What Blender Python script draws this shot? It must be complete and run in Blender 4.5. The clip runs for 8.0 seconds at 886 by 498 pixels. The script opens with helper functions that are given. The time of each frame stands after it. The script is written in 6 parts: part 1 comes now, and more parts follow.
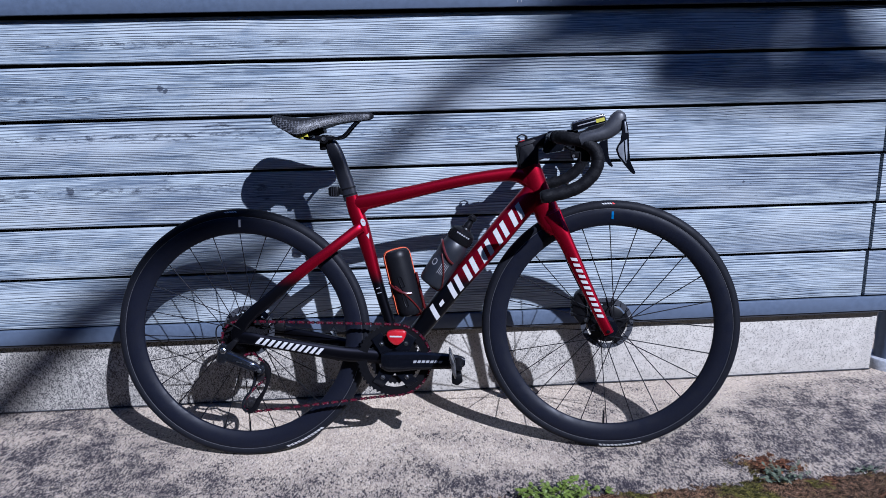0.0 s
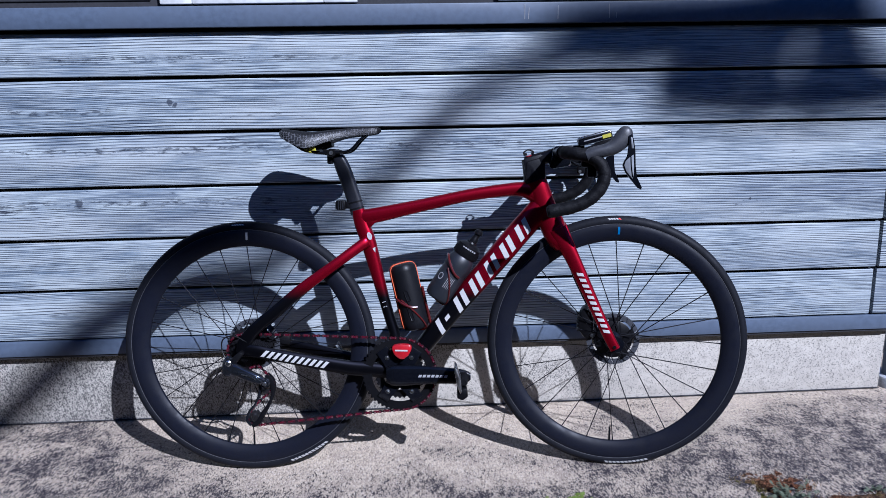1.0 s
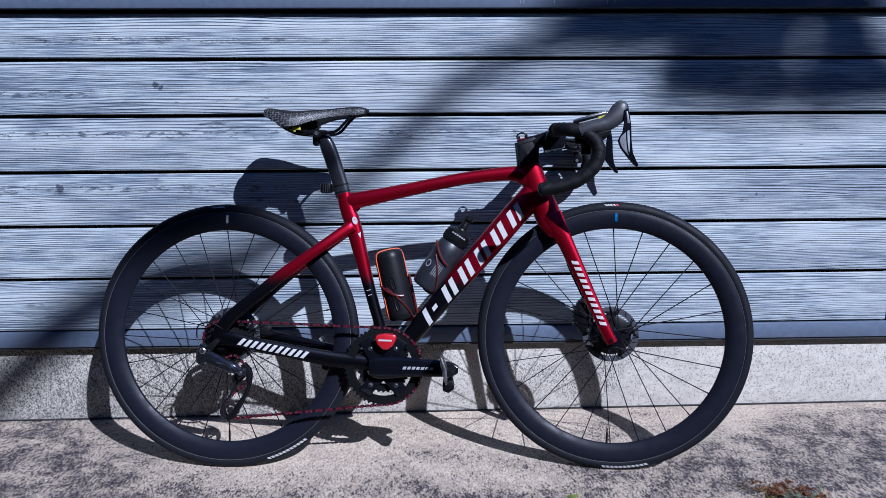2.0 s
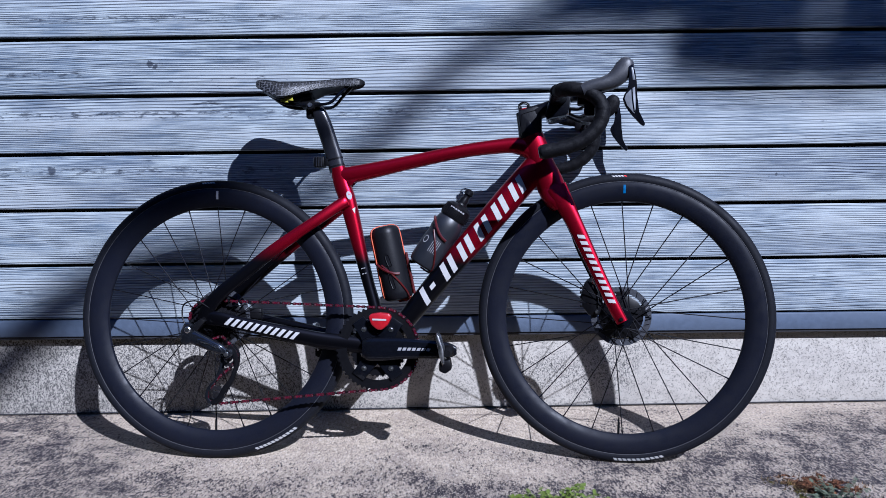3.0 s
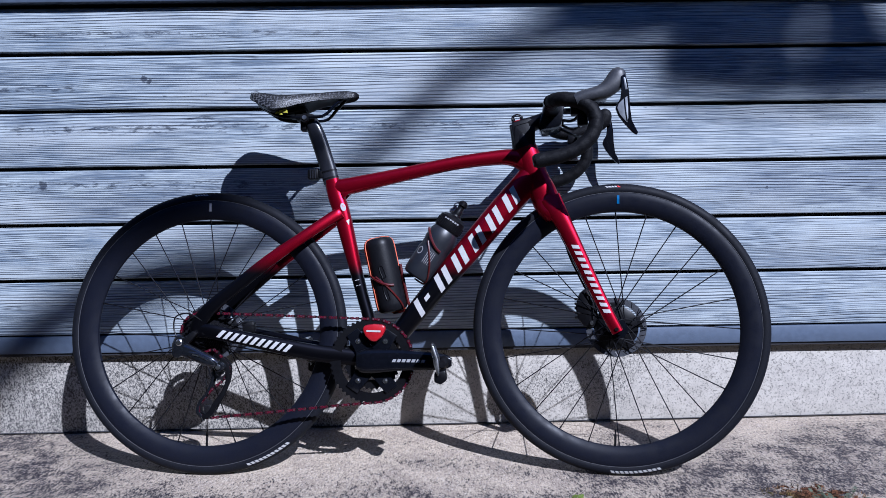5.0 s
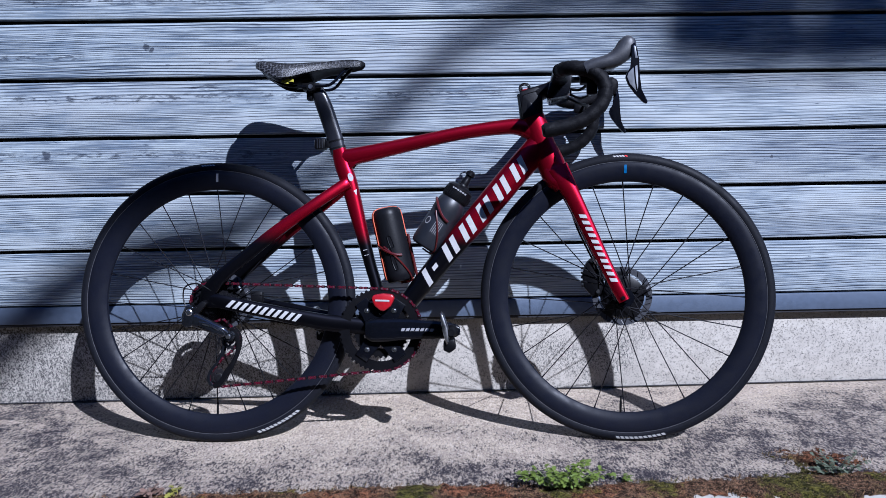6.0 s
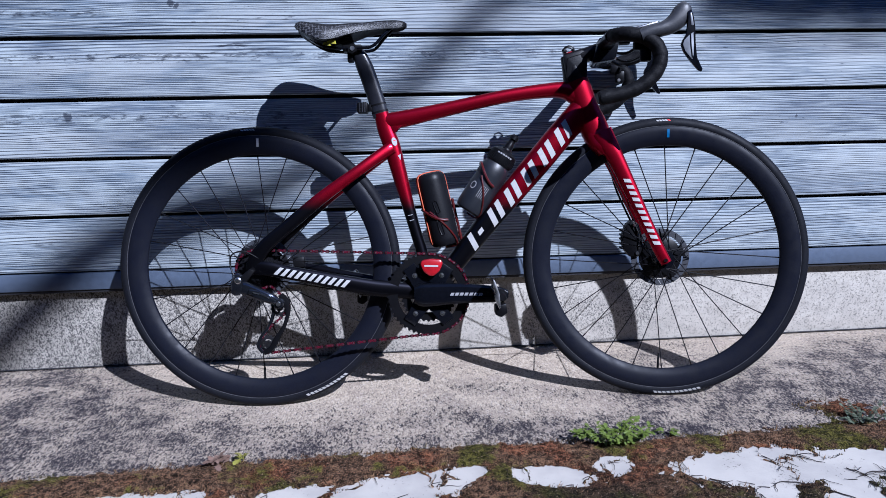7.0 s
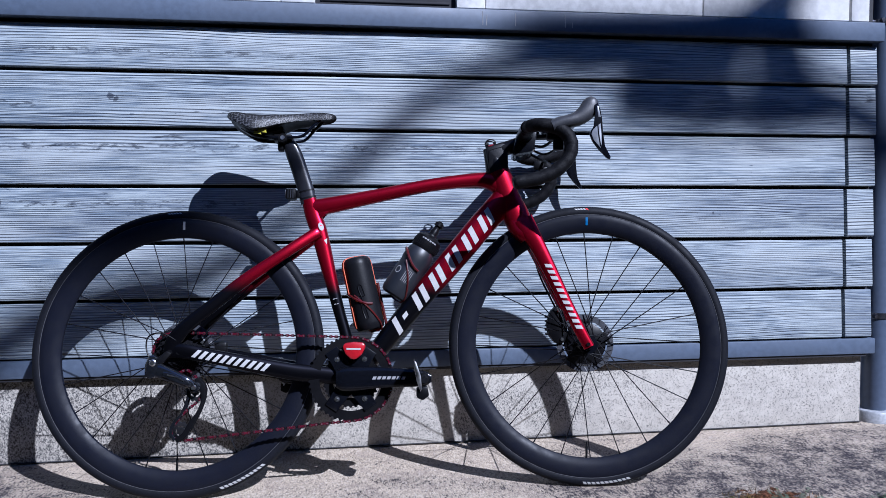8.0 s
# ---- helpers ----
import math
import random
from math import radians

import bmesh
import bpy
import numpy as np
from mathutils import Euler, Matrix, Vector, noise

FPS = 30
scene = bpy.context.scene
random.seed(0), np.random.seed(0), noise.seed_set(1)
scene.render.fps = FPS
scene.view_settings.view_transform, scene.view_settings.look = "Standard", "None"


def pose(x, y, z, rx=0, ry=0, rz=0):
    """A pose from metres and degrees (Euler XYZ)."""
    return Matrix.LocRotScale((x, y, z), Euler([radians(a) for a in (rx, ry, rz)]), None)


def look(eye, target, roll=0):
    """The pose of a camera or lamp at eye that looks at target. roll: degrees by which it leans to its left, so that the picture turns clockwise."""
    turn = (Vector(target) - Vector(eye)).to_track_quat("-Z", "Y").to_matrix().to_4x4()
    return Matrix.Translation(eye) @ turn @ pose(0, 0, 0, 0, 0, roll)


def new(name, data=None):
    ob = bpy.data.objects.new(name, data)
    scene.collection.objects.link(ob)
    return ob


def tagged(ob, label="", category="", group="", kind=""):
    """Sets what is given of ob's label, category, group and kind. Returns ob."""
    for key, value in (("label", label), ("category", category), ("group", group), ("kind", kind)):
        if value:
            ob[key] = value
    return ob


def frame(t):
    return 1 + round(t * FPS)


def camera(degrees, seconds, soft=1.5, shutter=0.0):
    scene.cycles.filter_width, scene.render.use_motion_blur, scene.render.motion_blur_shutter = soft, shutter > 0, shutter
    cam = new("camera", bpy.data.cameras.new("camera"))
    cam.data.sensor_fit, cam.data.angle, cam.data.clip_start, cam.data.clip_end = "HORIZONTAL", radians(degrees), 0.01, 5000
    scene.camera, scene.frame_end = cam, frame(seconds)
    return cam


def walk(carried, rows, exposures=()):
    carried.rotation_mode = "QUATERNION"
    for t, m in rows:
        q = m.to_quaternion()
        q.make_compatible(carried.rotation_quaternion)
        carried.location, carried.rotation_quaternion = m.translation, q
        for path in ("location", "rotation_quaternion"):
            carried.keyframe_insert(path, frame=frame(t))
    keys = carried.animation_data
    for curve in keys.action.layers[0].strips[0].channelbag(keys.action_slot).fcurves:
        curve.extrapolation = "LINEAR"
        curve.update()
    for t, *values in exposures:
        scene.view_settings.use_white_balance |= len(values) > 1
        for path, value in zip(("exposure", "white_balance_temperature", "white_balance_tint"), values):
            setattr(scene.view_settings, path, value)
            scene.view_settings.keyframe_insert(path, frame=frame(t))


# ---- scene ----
cam = camera(64.6, 8.0, soft=0.8)
PATH = [
    (0, (0.036, -2.044, 1.079), (0.137, -0.124, 0.53), -1.2),
    (0.5, (0.04, -2.049, 1.077), (0.136, -0.123, 0.546), -1.2),
    (1, (0.033, -2.047, 1.074), (0.121, -0.113, 0.57), -0.9),
    (1.5, (0.062, -2.033, 1.029), (0.126, -0.086, 0.578), -0.6),
    (2, (0.097, -1.998, 0.912), (0.15, -0.036, 0.527), -0.3),
    (2.2, (0.113, -1.982, 0.886), (0.152, -0.019, 0.509), -0.2),
    (3.3, (0.162, -1.927, 0.701), (0.145, 0.06, 0.477), -0.8),
    (3.5, (0.154, -1.932, 0.695), (0.153, 0.057, 0.49), -0.9),
    (4, (0.14, -1.935, 0.687), (0.151, 0.057, 0.51), -1.0),
    (4.5, (0.148, -1.932, 0.688), (0.162, 0.06, 0.509), -1.0),
    (5.8, (0.13, -1.938, 0.695), (0.15, 0.05, 0.475), -0.5),
    (6, (0.114, -1.94, 0.694), (0.147, 0.041, 0.424), -0.9),
    (6.1, (0.116, -1.944, 0.712), (0.151, 0.03, 0.388), -1.2),
    (6.2, (0.111, -1.941, 0.739), (0.172, 0.015, 0.326), -1.6),
    (6.3, (0.105, -1.947, 0.778), (0.187, -0.013, 0.275), -1.9),
    (6.5, (0.068, -1.952, 0.823), (0.185, -0.054, 0.203), -1.9),
    (6.7, (-0.014, -1.94, 0.835), (0.132, -0.05, 0.198), -0.8),
    (6.8, (-0.06, -1.93, 0.823), (0.095, -0.027, 0.228), -0.5),
    (7, (-0.094, -1.934, 0.765), (0.052, 0.01, 0.317), -0.9),
    (7.2, (-0.096, -1.944, 0.732), (0.071, 0.02, 0.397), -1.1),
    (7.4, (-0.05, -1.952, 0.69), (0.149, 0.028, 0.489), -1.1),
    (7.5, (-0.018, -1.951, 0.665), (0.215, 0.031, 0.528), -0.5),
    (7.6, (-0.005, -1.956, 0.679), (0.238, 0.024, 0.542), -0.2),
    (8, (0.003, -1.97, 0.662), (0.252, 0.012, 0.572), -0.2),
]
walk(cam, [(t, look(eye, target, roll)) for t, eye, target, roll in PATH], exposures=[(0.0, 0.94, 4500, 20), (8.0, 0.94, 4500, 20)])

# ---- light ----
SUN = Vector((0.70, -1.0, 1.085)).normalized()          # towards the sun
sun = new("sun", bpy.data.lights.new("sun", "SUN"))
sun.data.energy, sun.data.angle, sun.data.color = 5.0, radians(0.53), (1.0, 0.86, 0.65)
sun.matrix_world = look(SUN * 20, (0, 0, 0))
world = bpy.data.worlds.new("world")
scene.world = world
world.use_nodes = True
_wn = world.node_tree.nodes
_sky = _wn.new("ShaderNodeTexSky")
_sky.sky_type, _sky.sun_disc = "NISHITA", False
_sky.air_density, _sky.dust_density, _sky.ozone_density = 0.95, 0.0, 10.0
_sky.sun_elevation = math.asin(SUN.z)
_sky.sun_rotation = math.atan2(SUN.x, SUN.y)
_wn["Background"].inputs["Strength"].default_value = 0.05
world.node_tree.links.new(_sky.outputs[0], _wn["Background"].inputs["Color"])


# ---- materials ----
class Nodes:
    """A short way to wire a node material."""

    def __init__(self, name):
        self.m = bpy.data.materials.new(name)
        self.m.use_nodes = True
        self.t = self.m.node_tree
        self.b = self.t.nodes["Principled BSDF"]
        self.co = self.t.nodes.new("ShaderNodeTexCoord").outputs["Object"]

    def link(self, a, b):
        self.t.links.new(a, b)

    def set(self, node, key, value):
        if hasattr(value, "is_output"):
            self.link(value, node.inputs[key])
        else:
            node.inputs[key].default_value = value

    def math(self, op, a, b=0.0, clamp=False):
        n = self.t.nodes.new("ShaderNodeMath")
        n.operation, n.use_clamp = op, clamp
        self.set(n, 0, a), self.set(n, 1, b)
        return n.outputs[0]

    def scaled(self, vec, x, y, z, shift=None):
        n = self.t.nodes.new("ShaderNodeVectorMath")
        n.operation = "MULTIPLY"
        self.set(n, 0, vec)
        n.inputs[1].default_value = (x, y, z)
        if shift is None:
            return n.outputs[0]
        a = self.t.nodes.new("ShaderNodeVectorMath")
        a.operation = "ADD"
        self.link(n.outputs[0], a.inputs[0]), self.set(a, 1, shift)
        return a.outputs[0]

    def noise(self, scale, detail=3.0, rough=0.55, vec=None, distort=0.0):
        n = self.t.nodes.new("ShaderNodeTexNoise")
        self.link(vec or self.co, n.inputs["Vector"])
        n.inputs["Scale"].default_value, n.inputs["Detail"].default_value = scale, detail
        n.inputs["Roughness"].default_value, n.inputs["Distortion"].default_value = rough, distort
        return n.outputs["Fac"]

    def ramp(self, fac, *stops):
        n = self.t.nodes.new("ShaderNodeMapRange")
        n.interpolation_type = "SMOOTHSTEP"
        self.set(n, 0, fac)
        n.inputs[1].default_value, n.inputs[2].default_value = stops[0], stops[1]
        n.inputs[3].default_value, n.inputs[4].default_value = (stops[2], stops[3]) if len(stops) > 2 else (0.0, 1.0)
        return n.outputs[0]

    def mix(self, fac, a, b):
        n = self.t.nodes.new("ShaderNodeMix")
        n.data_type = "RGBA"
        self.set(n, 0, fac)
        for k, v in ((6, a), (7, b)):
            if isinstance(v, tuple):
                v = (*v, 1.0)[:4]
            self.set(n, k, v)
        return n.outputs[2]

    def bump(self, height, strength=0.3, distance=0.002):
        n = self.t.nodes.new("ShaderNodeBump")
        n.inputs["Strength"].default_value, n.inputs["Distance"].default_value = strength, distance
        self.link(height, n.inputs["Height"])
        self.link(n.outputs[0], self.b.inputs["Normal"])

    def axis(self, k):
        n = self.t.nodes.new("ShaderNodeSeparateXYZ")
        self.link(self.co, n.inputs[0])
        return n.outputs[k]

    def random(self):
        return self.t.nodes.new("ShaderNodeObjectInfo").outputs["Random"]

    def done(self, colour=None, rough=None, metal=0.0, coat=0.0, spec=0.5):
        if colour is not None:
            self.set(self.b, "Base Color", (*colour, 1.0) if isinstance(colour, tuple) else colour)
        if rough is not None:
            self.set(self.b, "Roughness", rough)
        self.b.inputs["Metallic"].default_value = metal
        self.b.inputs["Coat Weight"].default_value = coat
        self.b.inputs["Coat Roughness"].default_value = 0.08
        self.b.inputs["Specular IOR Level"].default_value = spec
        return self.m


def plain(name, colour, rough=0.5, metal=0.0, coat=0.0, grain=120.0, vary=0.18, bump=0.05):
    """A worn single-colour surface: fine grain over broad blotches."""
    n = Nodes(name)
    fine, broad = n.noise(grain, 4.0), n.noise(grain / 12, 2.0)
    dark = tuple(c * (1 - vary) for c in colour)
    light = tuple(min(1.0, c * (1 + vary)) for c in colour)
    col = n.mix(n.ramp(fine, 0.3, 0.7), dark, light)
    col = n.mix(n.math("MULTIPLY", n.ramp(broad, 0.4, 0.7), 0.5), col, dark)
    n.bump(fine, bump, 0.001)
    return n.done(col, n.ramp(broad, 0.3, 0.7, max(0.03, rough - 0.06), min(1.0, rough + 0.08)), metal, coat, 0.14 if max(colour) < 0.012 else 0.4)


def siding_material():
    """Embossed wood-grain cladding board in weathered blue-grey paint."""
    n = Nodes("blue grey wood grain board")
    rnd = n.random()
    off = n.t.nodes.new("ShaderNodeCombineXYZ")
    n.set(off, 0, n.math("MULTIPLY", rnd, 37.0)), n.set(off, 1, n.math("MULTIPLY", rnd, 91.0)), n.set(off, 2, n.math("MULTIPLY", rnd, 13.0))
    o = off.outputs[0]
    swirl = n.noise(1.0, 2.0, 0.5, n.scaled(n.co, 1.1, 1.0, 7.0, o))
    swirl2 = n.noise(1.0, 2.0, 0.5, n.scaled(n.co, 6.0, 1.0, 30.0, o))
    lift = n.math("ADD", n.math("MULTIPLY", swirl, 0.040), n.math("MULTIPLY", swirl2, 0.0050))
    z = n.math("ADD", n.axis(2), lift)
    # growth rings, tight and wide by turns
    tight = n.math("SINE", n.math("MULTIPLY", z, 1230.0))
    wide = n.math("SINE", n.math("MULTIPLY", z, 780.0))
    which = n.ramp(n.noise(1.0, 1.0, 0.5, n.scaled(n.co, 0.5, 1.0, 16.0, o)), 0.42, 0.58)
    rings = n.math("ADD", n.math("MULTIPLY", tight, which), n.math("MULTIPLY", wide, n.math("SUBTRACT", 1.0, which)))
    fade = n.ramp(n.noise(1.0, 2.0, 0.5, n.scaled(n.co, 1.1, 1.0, 24.0, o)), 0.34, 0.62)
    groove = n.math("MULTIPLY", n.ramp(rings, 0.15, 0.92), n.math("ADD", 0.28, n.math("MULTIPLY", fade, 0.72)))
    fibre = n.noise(1.0, 4.0, 0.65, n.scaled(n.co, 7.0, 1.0, 330.0, o))
    col = n.mix(n.ramp(fibre, 0.38, 0.62), (0.090, 0.116, 0.154), (0.312, 0.352, 0.378))
    tone = n.noise(1.0, 3.0, 0.55, n.scaled(n.co, 2.2, 1.0, 11.0, o))
    col = n.mix(n.ramp(tone, 0.42, 0.72), col, (0.355, 0.382, 0.392))
    col = n.mix(n.math("MULTIPLY", n.ramp(n.noise(1.0, 2.0, 0.5, n.scaled(n.co, 0.8, 1.0, 3.0, o)), 0.5, 0.75), 0.55), col, (0.090, 0.109, 0.152))
    cloud = n.noise(1.0, 4.0, 0.62, n.scaled(n.co, 5.0, 1.0, 22.0, o))
    col = n.mix(n.ramp(cloud, 0.50, 0.68, 0.0, 0.55), col, (0.375, 0.417, 0.425))
    col = n.mix(n.ramp(cloud, 0.46, 0.32, 0.0, 0.60), col, (0.105, 0.143, 0.195))
    fleck = n.math("MULTIPLY", n.ramp(n.noise(1.0, 3.0, 0.6, n.scaled(n.co, 40.0, 1.0, 150.0, o)), 0.66, 0.72), n.ramp(n.noise(1.0, 2.0, 0.5, n.scaled(n.co, 3.0, 1.0, 9.0, o)), 0.45, 0.60))
    col = n.mix(n.math("MULTIPLY", fleck, 0.75), col, (0.030, 0.042, 0.066))
    # pale worn ridges between dark grooves
    ridge = n.math("MULTIPLY", n.ramp(rings, -0.35, -0.95), n.ramp(fibre, 0.40, 0.58))
    col = n.mix(n.math("MULTIPLY", ridge, 0.50), col, (0.440, 0.478, 0.492))
    col = n.mix(n.math("MULTIPLY", groove, 0.84), col, (0.018, 0.026, 0.052))
    # black mildew streaks along the grain
    mould = n.noise(1.0, 5.0, 0.7, n.scaled(n.co, 14.0, 1.0, 75.0, o))
    where = n.noise(1.0, 2.0, 0.5, n.scaled(n.co, 2.4, 1.0, 15.0, o))
    col = n.mix(n.math("MULTIPLY", n.ramp(mould, 0.52, 0.66), n.ramp(where, 0.62, 0.72)), col, (0.016, 0.02, 0.034))
    # longer mildew runs, and one knot
    for zc, half, x0, x1 in ((0.853, 0.020, 0.2, 0.9), (0.965, 0.016, -0.9, -0.6), (0.700, 0.020, -0.5, 0.0), (1.105, 0.015, -0.4, 0.1)):
        run = n.math("MULTIPLY", n.ramp(n.math("ABSOLUTE", n.math("SUBTRACT", n.axis(2), zc)), half, half * 0.3), n.ramp(n.axis(0), x1, x0))
        flake = n.ramp(n.noise(1.0, 5.0, 0.75, n.scaled(n.co, 22.0, 1.0, 95.0)), 0.50, 0.60)
        col = n.mix(n.math("MULTIPLY", n.math("MULTIPLY", run, flake), 0.8), col, (0.02, 0.026, 0.042))
    for kx, kz, size in ((-0.637, 0.987, 0.011), (-0.625, 0.980, 0.007), (1.062, 0.673, 0.0035), (-0.93, 0.705, 0.014)):
        away = n.math("ADD", n.math("POWER", n.math("SUBTRACT", n.axis(0), kx), 2.0), n.math("POWER", n.math("SUBTRACT", n.axis(2), kz), 2.0))
        away = n.math("ADD", n.math("SQRT", away), n.math("MULTIPLY", n.math("SUBTRACT", n.noise(160.0, 3.0), 0.5), 0.02))
        col = n.mix(n.math("MULTIPLY", n.ramp(away, size, size * 0.5), 0.85), col, (0.022, 0.028, 0.045))
    n.bump(n.math("SUBTRACT", n.math("MULTIPLY", fibre, 0.25), groove), 0.8, 0.002)
    return n.done(col, n.ramp(fibre, 0.3, 0.7, 0.5, 0.7))


def concrete_material(name, light, dark, weather):
    """Cast concrete with pinholes and dark weathering."""
    n = Nodes(name)
    fine, mid, broad = n.noise(210.0, 3.0), n.noise(26.0, 4.0, 0.6), n.noise(2.6, 4.0, 0.6)
    col = n.mix(n.ramp(mid, 0.3, 0.7), light, tuple(c * 0.84 for c in light))
    pits = n.ramp(n.noise(210.0, 4.0, 0.85), 0.535, 0.62)
    col = n.mix(n.math("MULTIPLY", pits, 0.65), col, dark)
    # black growth, dense at one end, run down the face in drips
    edge = n.ramp(n.math("ADD", n.math("MULTIPLY", broad, 0.75), n.math("MULTIPLY", n.axis(0), -0.20)), 0.25, 0.50)
    speck = n.noise(1.0, 5.0, 0.78, n.scaled(n.co, 290.0, 290.0, 200.0))
    speck = n.ramp(n.math("ADD", speck, n.math("MULTIPLY", edge, 0.042)), 0.520, 0.590)
    col = n.mix(n.math("MULTIPLY", n.math("MULTIPLY", n.ramp(edge, 0.0, 0.35), speck), weather), col, dark)
    n.bump(n.math("SUBTRACT", fine, n.math("MULTIPLY", pits, 2.0)), 0.5, 0.0018)
    return n.done(col, 0.9, spec=0.2)


def apron_material():
    """Old poured apron: clean cream along the wall, black lichen speckle further out."""
    n = Nodes("stained concrete apron")
    # brushed away from the wall, so the grain is longer that way
    fine, mid = n.noise(1.0, 4.0, 0.8, n.scaled(n.co, 210.0, 95.0, 100.0)), n.noise(1.0, 4.0, 0.7, n.scaled(n.co, 70.0, 40.0, 40.0))
    broad, streak = n.noise(2.4, 3.0, 0.55), n.noise(1.0, 4.0, 0.6, n.scaled(n.co, 2.2, 8.0, 4.0))
    col = n.mix(n.ramp(fine, 0.36, 0.66), (0.215, 0.176, 0.132), (0.480, 0.408, 0.312))
    col = n.mix(n.math("MULTIPLY", n.ramp(n.noise(13.0, 5.0, 0.65), 0.45, 0.66), 0.45), col, (0.185, 0.150, 0.128))
    out = n.math("ADD", n.math("MULTIPLY", n.axis(1), -1.55), n.math("MULTIPLY", n.math("SUBTRACT", broad, 0.5), 1.0))
    out = n.math("ADD", out, n.math("MULTIPLY", n.math("SUBTRACT", streak, 0.5), 1.1))
    # dirtier towards both ends
    out = n.math("ADD", out, n.math("ADD", n.ramp(n.axis(0), -0.30, -1.0, 0.0, 0.62), n.ramp(n.axis(0), 0.40, 1.0, 0.0, 0.42)))
    dirty = n.ramp(out, 0.20, 0.95)
    blot = n.ramp(n.noise(11.0, 6.0, 0.7), 0.36, 0.64)
    dirty = n.math("MULTIPLY", dirty, n.math("ADD", 0.50, n.math("MULTIPLY", blot, 0.58)))
    level = n.math("SUBTRACT", n.math("ADD", n.math("MULTIPLY", fine, 0.65), n.math("MULTIPLY", mid, 0.35)), n.math("MULTIPLY", dirty, 0.145))
    black = n.ramp(level, 0.432, 0.352)
    col = n.mix(n.math("MULTIPLY", dirty, 0.66), col, (0.074, 0.062, 0.058))
    col = n.mix(n.math("MULTIPLY", black, 0.95), col, (0.012, 0.010, 0.016))
    grit = n.ramp(n.noise(1.0, 4.0, 0.75, n.scaled(n.co, 260.0, 130.0, 130.0)), 0.555, 0.625)
    col = n.mix(n.math("MULTIPLY", grit, n.math("SUBTRACT", 0.85, n.math("MULTIPLY", dirty, 0.40))), col, (0.460, 0.410, 0.355))
    n.bump(n.math("ADD", fine, mid), 0.7, 0.003)
    return n.done(col, 0.88, spec=0.2)


def moss_material():
    n = Nodes("brown and green moss")
    fine, mid, broad = n.noise(330.0, 4.0, 0.8), n.noise(70.0, 4.0, 0.7), n.noise(6.5, 3.0, 0.6)
    grain = n.ramp(n.math("ADD", n.math("MULTIPLY", fine, 0.6), n.math("MULTIPLY", mid, 0.4)), 0.44, 0.64)
    col = n.mix(grain, (0.008, 0.005, 0.003), (0.285, 0.165, 0.090))
    rust = n.mix(grain, (0.013, 0.005, 0.003), (0.370, 0.160, 0.075))
    col = n.mix(n.ramp(n.noise(9.0, 3.0), 0.50, 0.62), col, rust)
    green = n.mix(grain, (0.006, 0.007, 0.002), (0.165, 0.145, 0.026))
    col = n.mix(n.ramp(n.math("ADD", n.math("MULTIPLY", broad, 0.7), n.math("MULTIPLY", mid, 0.3)), 0.51, 0.58), col, green)
    out = n.math("ADD", n.axis(1), n.math("MULTIPLY", n.math("SUBTRACT", n.noise(2.6, 3.0), 0.5), 0.5))
    out = n.math("ADD", out, n.ramp(n.axis(0), 0.80, 1.10, 0.0, -0.16))
    col = n.mix(n.math("MULTIPLY", n.ramp(out, -0.66, -0.84), 0.85), col, n.mix(grain, (0.004, 0.0035, 0.003), (0.042, 0.034, 0.022)))
    seed = n.ramp(n.noise(230.0, 4.0, 0.65), 0.615, 0.665)
    col = n.mix(n.math("MULTIPLY", seed, 0.8), col, (0.33, 0.245, 0.165))
    rim = n.ramp(n.math("ADD", n.axis(1), n.math("MULTIPLY", n.math("SUBTRACT", n.noise(11.0, 3.0), 0.5), 0.05)), -0.565, -0.545)
    col = n.mix(n.math("MULTIPLY", rim, n.ramp(n.noise(5.0, 2.0), 0.42, 0.58)), col, n.mix(grain, (0.02, 0.008, 0.004), (0.26, 0.115, 0.055)))
    n.bump(n.math("ADD", fine, mid), 1.0, 0.006)
    return n.done(col, 0.95, spec=0.1)


def stalk_material():
    """Dry moss stalks, each of its own tone between near-black and straw."""
    n = Nodes("dry moss stalk")
    each = n.t.nodes.new("ShaderNodeNewGeometry").outputs["Random Per Island"]
    col = n.mix(n.ramp(each, 0.2, 1.0), (0.012, 0.008, 0.004), (0.26, 0.165, 0.085))
    col = n.mix(n.math("MULTIPLY", n.ramp(n.noise(6.5, 3.0, 0.6), 0.5, 0.6), 0.6), col, (0.05, 0.055, 0.012))
    return n.done(col, 0.9, spec=0.1)


def white_paint_material():
    n = Nodes("worn white ground paint")
    fine, broad = n.noise(160.0, 5.0, 0.65), n.noise(9.0, 4.0, 0.6)
    col = n.mix(n.ramp(broad, 0.35, 0.7), (0.400, 0.376, 0.335), (0.320, 0.302, 0.275))
    chips = n.ramp(n.math("ADD", n.math("MULTIPLY", fine, 0.6), n.math("MULTIPLY", n.noise(14.0, 3.0), 0.4)), 0.59, 0.64)
    col = n.mix(chips, col, (0.07, 0.06, 0.055))
    n.bump(fine, 0.3, 0.002)
    return n.done(col, 0.6)


def frame_paint_material():
    """Candy red that fades to satin black low on the frame."""
    n = Nodes("red to black fade paint")
    z = n.math("ADD", n.axis(2), n.math("MULTIPLY", n.axis(0), 0.02))
    red = n.ramp(z, 0.485, 0.535)
    flake = n.noise(900.0, 2.0)
    lively = n.mix(n.ramp(flake, 0.35, 0.65), (0.19, 0.0006, 0.009), (0.31, 0.0011, 0.016))
    col = n.mix(red, (0.006, 0.006, 0.009), lively)
    n.bump(n.noise(260.0, 2.0), 0.02, 0.0005)
    return n.done(col, n.ramp(red, 0.0, 1.0, 0.36, 0.33), 0.85, 0.12, 0.3)


